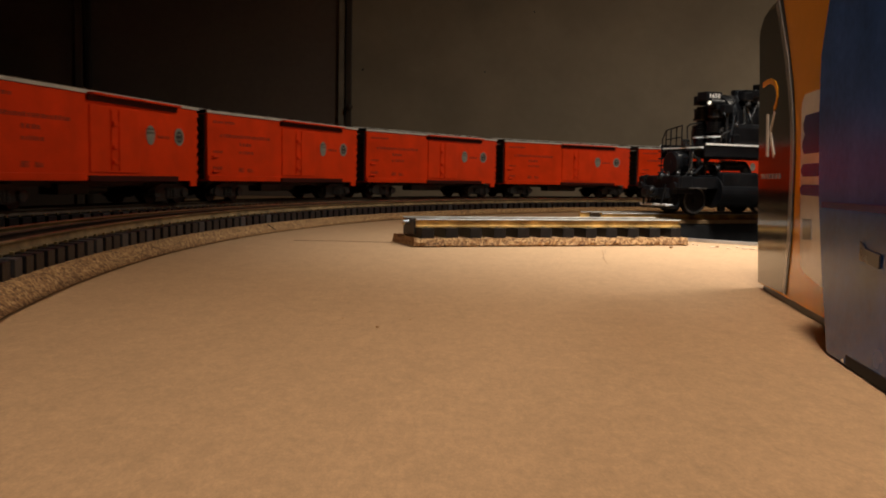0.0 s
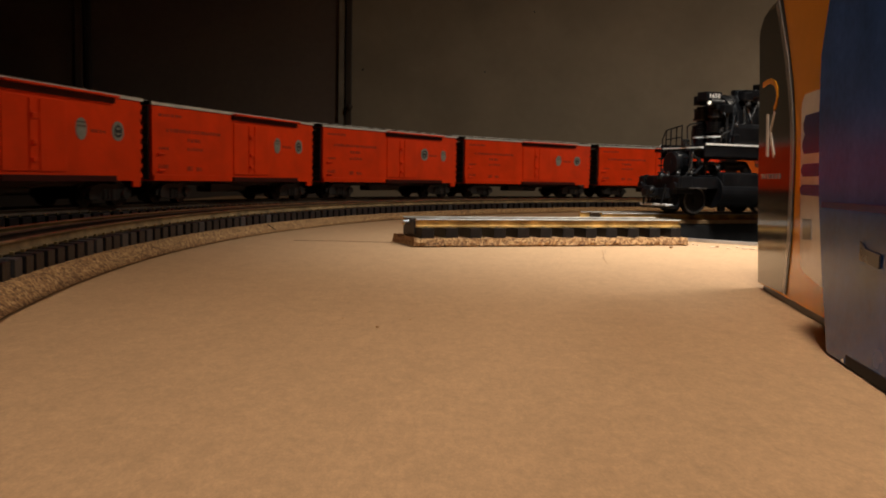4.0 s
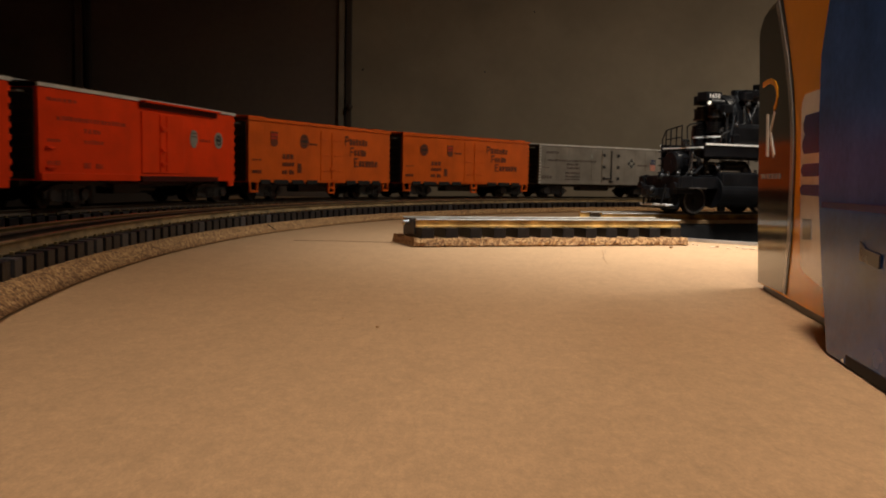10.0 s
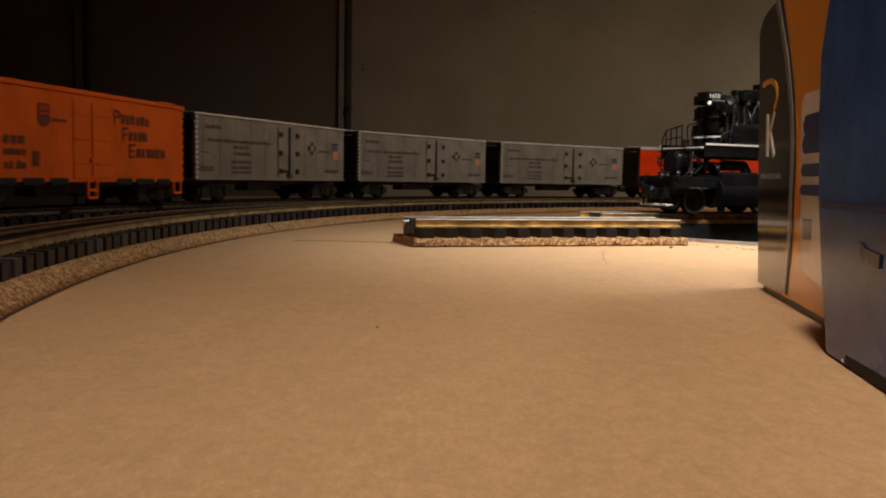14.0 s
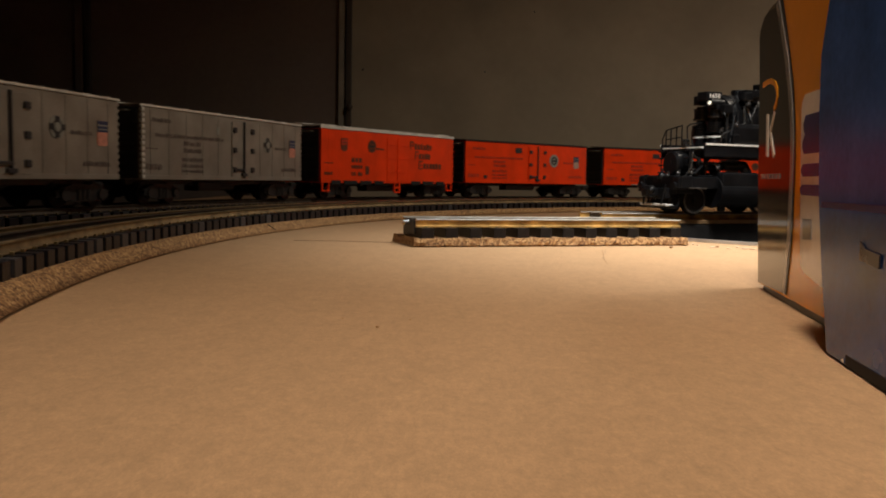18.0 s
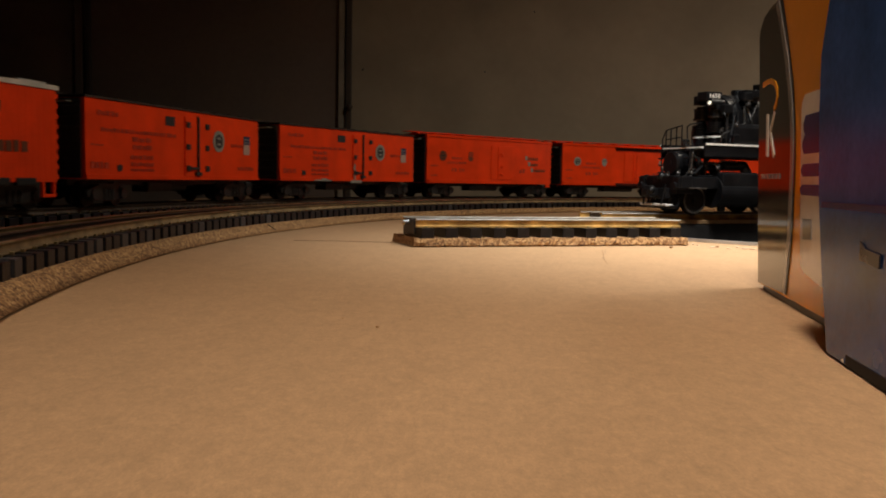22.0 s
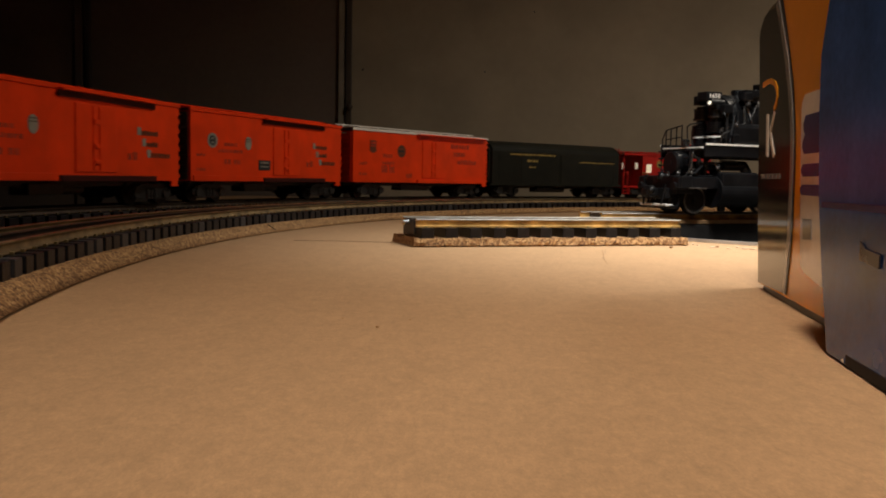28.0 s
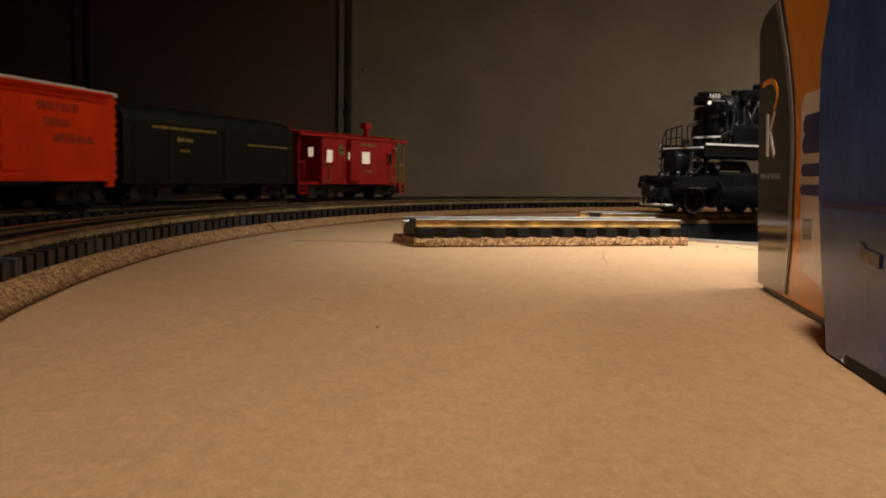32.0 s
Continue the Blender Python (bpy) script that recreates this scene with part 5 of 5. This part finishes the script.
    # wheels
    def wheels(x, z, rad, tyre_mat, label, spoked=True):
        bm = bmesh.new()
        for k in (-1, 1):
            rod(bm, (x, k * 0.0145, z), (x, k * 0.0172, z), rad, seg=30)
            rod(bm, (x, k * 0.0140, z), (x, k * 0.0148, z), rad + 0.0014, seg=30)
            rod(bm, (x, k * 0.0170, z), (x, k * 0.0178, z), rad * 0.52, seg=20)
            rod(bm, (x, k * 0.0170, z), (x, k * 0.0192, z), rad * 0.26, seg=14)
            for i in range(10 if spoked else 0):
                a = 2 * math.pi * i / 10
                rod(bm, (x + 0.3 * rad * math.cos(a), k * 0.0174, z + 0.3 * rad * math.sin(a)), (x + 0.86 * rad * math.cos(a), k * 0.0174, z + 0.86 * rad * math.sin(a)), rad * 0.055, seg=6)
        rod(bm, (x, -0.018, z), (x, 0.018, z), 0.002)
        w = P("wheelset", bm, WHEEL)
        for k in (-1, 1):
            bm = bmesh.new()
            loops = [[bm.verts.new((x + q * rad * math.cos(2 * math.pi * i / 32), k * yy, z + q * rad * math.sin(2 * math.pi * i / 32))) for q, yy in ((1.0, 0.0170), (1.0, 0.0182), (0.88, 0.0182), (0.88, 0.0170))] for i in range(32)]
            for i in range(32):
                p, q = loops[i], loops[(i + 1) % 32]
                for n in range(4):
                    bm.faces.new((p[n], p[(n + 1) % 4], q[(n + 1) % 4], q[n]))
            part("tyre", bm, tyre_mat, w, label)

    wheels(0.0915, 0.0112, 0.0112, TYREDARK, "thin worn metal tyre", False)
    for x in (0.1660, 0.1965, 0.2270):
        wheels(x, 0.0150, 0.0145, TYRE, "bright tyre")
    bm = bmesh.new()
    box(bm, (0.116, -0.022, 0.0070), (0.006, 0.004, 0.010), 0.0006)
    rod(bm, (0.112, -0.025, 0.0085), (0.124, -0.025, 0.0065), 0.0010, seg=6)
    P("drain_cock", bm)
    bm = bmesh.new()                                    # extra pipework and rivets on the smokebox side
    rnd = random.Random(3)
    for i in range(12):
        x = 0.1235 + 0.0035 * (i % 2)
        a0 = radians(150 + i * 10)
        ball(bm, (x, 0.0238 * math.cos(a0 + 1.2), 0.0780 + 0.0238 * math.sin(a0 + 1.2) * 0.98), 0.0007)
    P("rivets", bm)
    for x0, z0, x1, z1, y in ((0.118, 0.058, 0.124, 0.082, -0.0265), (0.127, 0.0585, 0.1275, 0.086, -0.0262), (0.152, 0.076, 0.150, 0.094, -0.0225), (0.131, 0.072, 0.138, 0.0585, -0.0272)):
        P("pipe", rod(bmesh.new(), (x0, y, z0), (x1, y * 0.92, z1), 0.0011, seg=8))
    P("lubricator", box(bmesh.new(), (0.1225, -0.0270, 0.0625), (0.008, 0.006, 0.007), 0.0008))
    P("bell", ball(rod(bmesh.new(), (0.158, -0.010, 0.0990), (0.158, -0.010, 0.1040), 0.0032, 0.0020), (0.158, -0.010, 0.1042), 0.0022), RIMSTEEL, "small dull metal bell")
    for i in range(3):
        P("pilot_pipe", rod(bmesh.new(), (0.088 + i * 0.006, -0.0185, 0.0300), (0.088 + i * 0.006, -0.0185, 0.0400 + i * 0.003), 0.0012, seg=8))
    P("pilot_pipe", rod(bmesh.new(), (0.082, -0.0200, 0.0312), (0.106, -0.0220, 0.0312), 0.0010, seg=8))
    # fine pipework on the near side, each piece on its own
    for pts, rad in (([(0.124, -0.0262, 0.0600), (0.126, -0.0268, 0.0700), (0.133, -0.0262, 0.0760), (0.134, -0.0245, 0.0900)], 0.0009),
                     ([(0.141, -0.0262, 0.0600), (0.141, -0.0262, 0.0820), (0.147, -0.0240, 0.0910)], 0.0008),
                     ([(0.155, -0.0255, 0.0690), (0.160, -0.0255, 0.0840), (0.170, -0.0225, 0.0930), (0.186, -0.0215, 0.0930)], 0.0009),
                     ([(0.150, -0.0150, 0.0990), (0.156, -0.0190, 0.1010), (0.166, -0.0200, 0.0960), (0.176, -0.0235, 0.0840)], 0.0010),
                     ([(0.112, -0.0220, 0.0560), (0.112, -0.0240, 0.0660), (0.118, -0.0255, 0.0690)], 0.0008),
                     ([(0.084, -0.0235, 0.0480), (0.094, -0.0235, 0.0420), (0.106, -0.0240, 0.0420), (0.112, -0.0250, 0.0330)], 0.0009),
                     ([(0.080, -0.0180, 0.0300), (0.083, -0.0220, 0.0380), (0.083, -0.0235, 0.0500)], 0.0009),
                     ([(0.104, -0.0245, 0.0500), (0.112, -0.0250, 0.0440), (0.126, -0.0250, 0.0440)], 0.0008),
                     ([(0.150, -0.0270, 0.0300), (0.156, -0.0270, 0.0380), (0.172, -0.0270, 0.0390)], 0.0009)):
        bm = bmesh.new()
        for a, b in zip(pts, pts[1:]):
            rod(bm, a, b, rad, seg=8)
            ball(bm, b, rad * 1.1)
        P("pipe", bm, PIPE)
    for x, y, z, s in ((0.1240, -0.0270, 0.0740, 0.0020), (0.1370, -0.0250, 0.0920, 0.0024), (0.1480, -0.0215, 0.0985, 0.0022), (0.1600, -0.0240, 0.0880, 0.0018), (0.1125, -0.0225, 0.0690, 0.0018),
                       (0.0840, -0.0220, 0.0335, 0.0022), (0.0760, -0.0150, 0.0330, 0.0020), (0.0720, -0.0060, 0.0310, 0.0022), (0.1080, -0.0250, 0.0380, 0.0020), (0.1650, -0.0150, 0.1010, 0.0026)):
        P("valve", rod(ball(bmesh.new(), (x, y, z), s), (x, y, z), (x, y - 0.0015, z + s * 1.5), s * 0.5, seg=8), PIPE)
    P("cab", box(bmesh.new(), (0.365, 0, 0.078), (0.055, 0.062, 0.060), 0.002))
    P("firebox", box(bmesh.new(), (0.30, 0, 0.045), (0.07, 0.044, 0.03), 0.003))
    # the number on the board
    cu = bpy.data.curves.new("number", "FONT")
    cu.body, cu.size, cu.extrude, cu.align_x, cu.align_y = "1650", 0.0054, 0.0002, "CENTER", "CENTER"
    cu.offset, cu.space_character = 0.00006, 1.12
    tmp = new("number_tmp", cu)
    me = bpy.data.meshes.new_from_object(tmp.evaluated_get(bpy.context.evaluated_depsgraph_get()))
    bpy.data.objects.remove(tmp)
    me.materials.clear()
    me.materials.append(WHITE)
    num = new("number", me)
    num.parent = e
    num.matrix_local = pose(0.1125, -0.0123, 0.0986, 90, 0, 0)
    tagged(num, "white engine number")
    return e


engine()


# ---- the cartons ----
def carton(name, label, a, b):
    """A printed carton whose face runs along the table from a to b, with its back away from the camera's line."""
    t = thing(name, label, "box", "cartons")
    a, b = Vector(a), Vector(b)
    u = (b - a).normalized()
    n = Vector((-u.y, u.x))
    t.matrix_world = Matrix(((u.x, n.x, 0, a.x), (u.y, n.y, 0, a.y), (0, 0, 1, 0), (0, 0, 0, 1)))
    return t, (b - a).length


def face_sheet(bm, outline, y):
    """A thin printed area on the face, from an outline of (along, up)."""
    prism(bm, outline, "y", y - 0.0003, y)
    return bm


def arc_line(pts, w):
    """The outline of a ribbon of width w through the points."""
    L, Rr = [], []
    for i, p in enumerate(pts):
        q, r = pts[max(i - 1, 0)], pts[min(i + 1, len(pts) - 1)]
        d = Vector((r[0] - q[0], r[1] - q[1])).normalized()
        L.append((p[0] - d.y * w / 2, p[1] + d.x * w / 2))
        Rr.append((p[0] + d.y * w / 2, p[1] - d.x * w / 2))
    return L + Rr[::-1]


def orange_carton():
    # the face runs from its far end towards the camera
    t, L = carton("carton", "glossy orange and black printed carton with a curved grey line", (0.1318, 0.3535), (0.1030, 0.1750))
    H = 0.1155
    edge = [(-0.0024, 0.014), (-0.0099, 0.049), (-0.0163, 0.0855), (-0.0213, 0.1055), (-0.0200, 0.1090), (-0.0126, 0.1132), (0.0011, 0.1148)]
    part("shell", prism(bmesh.new(), [(0.0, 0.0022)] + edge + [(0.014, H), (L, H), (L, 0.0034)], "y", 0.0, 0.11), BOXORANGE, t)
    part("base_edge", prism(bmesh.new(), [(0.008, 0.0002), (0.008, 0.0026), (L, 0.0040), (L, 0.0002)], "y", 0.0004, 0.109), BLACK, t, "black bottom edge")
    curve = [(0.0495, 0.0036), (0.0520, 0.0165), (0.0540, 0.0247), (0.0534, 0.0386), (0.0528, 0.0485), (0.0513, 0.0584), (0.0484, 0.0685), (0.0432, 0.0809), (0.0370, 0.0898), (0.0293, 0.1013), (0.0202, 0.1135), (0.0190, 0.1149)]
    stripe = [(0.0462, 0.0038), (0.0482, 0.0161), (0.0500, 0.0244), (0.0491, 0.0385), (0.0486, 0.0485), (0.0472, 0.0586), (0.0442, 0.0688), (0.0384, 0.0795), (0.0316, 0.0906), (0.0217, 0.1026), (0.0116, 0.1146)]
    part("black_panel", face_sheet(bmesh.new(), [(0.0003, 0.0025)] + edge + curve[::-1], -0.0001), BOXDARK, t, "glossy black printed panel")
    part("grey_line", face_sheet(bmesh.new(), arc_line(stripe, 0.0042), -0.0003), BOXGREY, t, "curved grey printed line")
    for pts in (((0.0019, 0.0714), (0.0055, 0.0712), (0.0086, 0.0540), (0.0051, 0.0541)), arc_line([(0.0166, 0.0713), (0.0120, 0.0660), (0.0108, 0.0634), (0.0130, 0.0605), (0.0190, 0.0541)], 0.0024)):
        part("printed_stroke", face_sheet(bmesh.new(), list(pts), -0.0004), BOXWHITE, t, "pale slanted stroke")
    part("printed_hook", face_sheet(bmesh.new(), arc_line([(-0.0079, 0.0841), (-0.0002, 0.0846), (0.0073, 0.0843), (0.0145, 0.0826), (0.0188, 0.0798), (0.0196, 0.0767), (0.0184, 0.0743), (0.0152, 0.0724)], 0.0022), -0.0004), BOXORANGE, t, "orange printed hook")
    for i in range(6):
        x = -0.0020 + i * 0.0060
        part("printed_bar", face_sheet(bmesh.new(), [(x, 0.0452), (x, 0.0472), (x + 0.0035, 0.0472), (x + 0.0035, 0.0452)], -0.0004), BOXGREY, t)
    part("white_panel", face_sheet(bmesh.new(), [(0.0600, 0.0712), (0.0630, 0.0735), (0.0950, 0.0732), (0.0950, 0.0120), (0.0735, 0.0142), (0.0688, 0.0160), (0.0664, 0.0254), (0.0641, 0.0388), (0.0621, 0.0483), (0.0608, 0.0580), (0.0592, 0.0686)], -0.0003), BOXWHITE, t, "white printed label")
    for lo, hi, bumps in ((0.0533, 0.0662, 2), (0.0458, 0.0500, 1), (0.0396, 0.0431, 1)):   # blocks with a scalloped edge
        out = [(0.0940, lo), (0.0668, lo)]
        for i in range(bumps):
            z0, dz = lo + (hi - lo) * i / bumps, (hi - lo) / bumps
            out += [(0.0668 - 0.0030 * math.sin(math.pi * k / 6), z0 + dz * k / 6) for k in range(1, 6)] + ([(0.0668, z0 + dz)] if i < bumps - 1 else [])
        part("printed_block", face_sheet(bmesh.new(), out + [(0.0664, hi), (0.0940, hi)], -0.0006), BOXPURPLE, t, "purple printed block with a scalloped edge")
    part("grey_print", face_sheet(bmesh.new(), [(0.0708, 0.0250), (0.0694, 0.0318), (0.0800, 0.0321), (0.0812, 0.0255)], -0.0006), BOXGREY, t)
    return t


def blue_carton():
    t, L = carton("carton", "glossy blue printed carton with a scuffed lower corner on the table", (0.0988, 0.2160), (0.0800, 0.0850))
    bm = bmesh.new()
    rows = []
    # the far edge of the face swells outwards half-way up
    for z, d in ((0.0006, -0.0012), (0.009, -0.0044), (0.0204, -0.0091), (0.0397, -0.0153), (0.0627, -0.0192), (0.078, -0.0200), (0.092, -0.0150), (0.108, -0.006), (0.112, 0.0)):
        rows.append([bm.verts.new((d, 0.0008, z)), bm.verts.new((d + 0.002, -0.0003, z)), bm.verts.new((L, 0.0, z)), bm.verts.new((L, 0.1, z)), bm.verts.new((0.004, 0.1, z))])
    for p, q in zip(rows, rows[1:]):
        for k in range(5):
            bm.faces.new((p[k], p[(k + 1) % 5], q[(k + 1) % 5], q[k]))
    bm.faces.new(rows[0][::-1])
    bm.faces.new(rows[-1])
    part("shell", bm, BOXBLUE, t)
    part("base_edge", prism(bmesh.new(), [(0.016, 0.0004), (0.016, 0.0030), (L - 0.001, 0.0040), (L - 0.001, 0.0004)], "y", -0.0004, 0.004), PITBLACK, t, "black bottom edge")
    bm = bmesh.new()
    ball(bm, (0.0016, 0.0004, 0.0026), 0.0011, (0.8, 0.5, 2.0))
    ball(bm, (0.0135, 0.0000, 0.0010), 0.0008, (1.8, 0.5, 0.8))
    part("scuff", bm, WHITE, t, "white scuffed card at the corner")
    # A reflection on the glossy face, put in as a dark band.
    part("printed_band", face_sheet(bmesh.new(), [(-0.008, 0.0372), (-0.008, 0.0388), (L - 0.004, 0.0395), (L - 0.004, 0.0375)], -0.0007), BOXPURPLE, t, "dark band coloured in as a reflection")
    part("printed_patch", face_sheet(bmesh.new(), [(0.0225, 0.0262), (0.0225, 0.0305), (0.0255, 0.0290), (0.0350, 0.0284), (0.0350, 0.0254)], -0.00045), BOXTAN, t, "small dull tan printed patch")
    return t


orange_carton()
blue_carton()


# ---- small litter on the table ----
def litter():
    rnd = random.Random(5)
    for x, y, r in ((-0.0184, 0.2419, 0.00042), (-0.0300, 0.2560, 0.00020), (-0.0095, 0.2560, 0.00022), (0.150, 0.560, 0.0010), (0.185, 0.575, 0.0009)):
        bm = ball(bmesh.new(), (0, 0, 0), r, (1.3, 0.9, 0.6))
        for v in bm.verts:
            v.co *= rnd.uniform(0.75, 1.2)
        ob = part("crumb", bm, CORK)
        ob.location = (x, y, r * 0.5)
        tagged(ob, "tiny dark crumb lying on the table", "crumb", "crumbs on the table")
    for pts in ([(0.0998, 0.533), (0.0955, 0.506), (0.0912, 0.482), (0.0885, 0.466), (0.0863, 0.445)], [(0.1030, 0.538), (0.0985, 0.516), (0.0925, 0.490), (0.0868, 0.464)]):
        cu = bmesh.new()
        for a, b in zip(pts, pts[1:]):
            rod(cu, (*a, 0.0003), (*b, 0.0003), 0.00009, seg=6)
        tagged(part("hair", cu, HAIR), "thin dark hair lying on the table", "hair", "hairs on the table")
    for x, y, w in ((0.1755, 0.5960, 0.004), (0.1753, 0.5860, 0.003), (0.1800, 0.5680, 0.006), (0.1880, 0.5600, 0.005), (0.1995, 0.5770, 0.004), (0.1995, 0.5630, 0.006), (0.2035, 0.5590, 0.005)):
        bm = bmesh.new()
        n = 7
        pts = [(w * rnd.uniform(0.35, 0.6) * math.cos(2 * math.pi * i / n), 0.6 * w * rnd.uniform(0.35, 0.6) * math.sin(2 * math.pi * i / n)) for i in range(n)]
        prism(bm, pts, "z", 0.0, 0.0005)
        ob = part("wood_flake", bm, CHIP)
        ob.matrix_world = pose(x, y, 0.0001, rnd.uniform(-2, 2), rnd.uniform(-2, 2), rnd.uniform(0, 180))
        tagged(ob, "small pale wood flake lying beside the turntable rim", "flake", "wood flakes")
    # A thin line added for the faint seam between the table boards.
    for pts in ([(-0.099, 0.5645), (-0.0693, 0.5655), (-0.0314, 0.5611)],):
        bm = bmesh.new()
        for a, b in zip(pts, pts[1:]):
            rod(bm, (*a, 0.0001), (*b, 0.0001), 0.0002, seg=6)
        tagged(part("thread", bm, HAIR), "thin brown line for a board seam on the table beside the siding", "thread")
    for x, z, r in ((-0.169, 0.259, 0.0022), (0.078, 0.259, 0.0016), (0.175, 0.380, 0.0016)):
        ob = part("nail", rod(bmesh.new(), (0, 0, 0), (0, -0.002, 0), r, r * 0.7), BLACK)
        ob.location = (x, WALL_Y, z)
        tagged(ob, "small dark nail head in the beige wall", "nail", "nails in the wall")
    ob = part("wall_hook", ball(rod(bmesh.new(), (0, 0, 0), (0, -0.006, 0), 0.004), (0, -0.007, -0.001), 0.006), TRIM)
    ob.location = (-0.1925, WALL_Y - 0.012, 0.183)
    tagged(ob, "small dark knob on the trim strip", "knob")


litter()


# ---- what moves ----
SPEEDS = (0.1695, 0.1655, 0.1658, 0.1713, 0.1686, 0.1668, 0.1703, 0.1681, 0.1678, 0.1697, 0.1673, 0.168, 0.1692, 0.1727, 0.1704, 0.17, 0.17)


def travelled(t):
    """How far the train has gone at t seconds, from its speed every two seconds."""
    i = min(int(t / 2), len(SPEEDS) - 2)
    run = sum(SPEEDS[k] + SPEEDS[k + 1] for k in range(i))
    a = t - 2 * i
    return run + SPEEDS[i] * a + (SPEEDS[i + 1] - SPEEDS[i]) * a * a / 4


def rail_path(n=3600):
    """The middle of the outer track as points and the running length at each."""
    pts, run = [], [0.0]
    for i in range(n + 1):
        a = 360.0 * i / n
        q = R_TRAIN + widening(R_TRAIN, a)
        pts.append(Vector((CX + q * math.cos(radians(a)), CY + q * math.sin(radians(a)), 0)))
        if i:
            run.append(run[-1] + (pts[-1] - pts[-2]).length)
    return pts, run


def motions():
    pts, run = rail_path()

    def at(s):
        s %= run[-1]
        lo, hi = 0, len(run) - 1
        while hi - lo > 1:
            mid = (lo + hi) // 2
            lo, hi = (mid, hi) if run[mid] <= s else (lo, mid)
        return pts[lo].lerp(pts[hi], (s - run[lo]) / (run[hi] - run[lo]))

    for car, s0 in TRAIN:
        rows = []
        for i in range(33):
            s = s0 + travelled(float(i))
            a, b = at(s - 0.08), at(s + 0.08)            # over the two trucks
            m = (a + b) / 2
            rows.append((float(i), pose(m.x, m.y, Z_RAIL, 0, 0, math.degrees(math.atan2(b.y - a.y, b.x - a.x)))))
        walk(car, rows)
        for truck in car.children:
            for w in truck.children:
                if w.name.startswith("wheelset"):        # the wheels roll, a quarter of a turn at most between rows
                    x = w.location.x
                    walk(w, [(i / 15.0, pose(x, 0, WHEEL_R, 0, math.degrees(travelled(i / 15.0) / WHEEL_R) % 360.0, 0)) for i in range(481)])


motions()
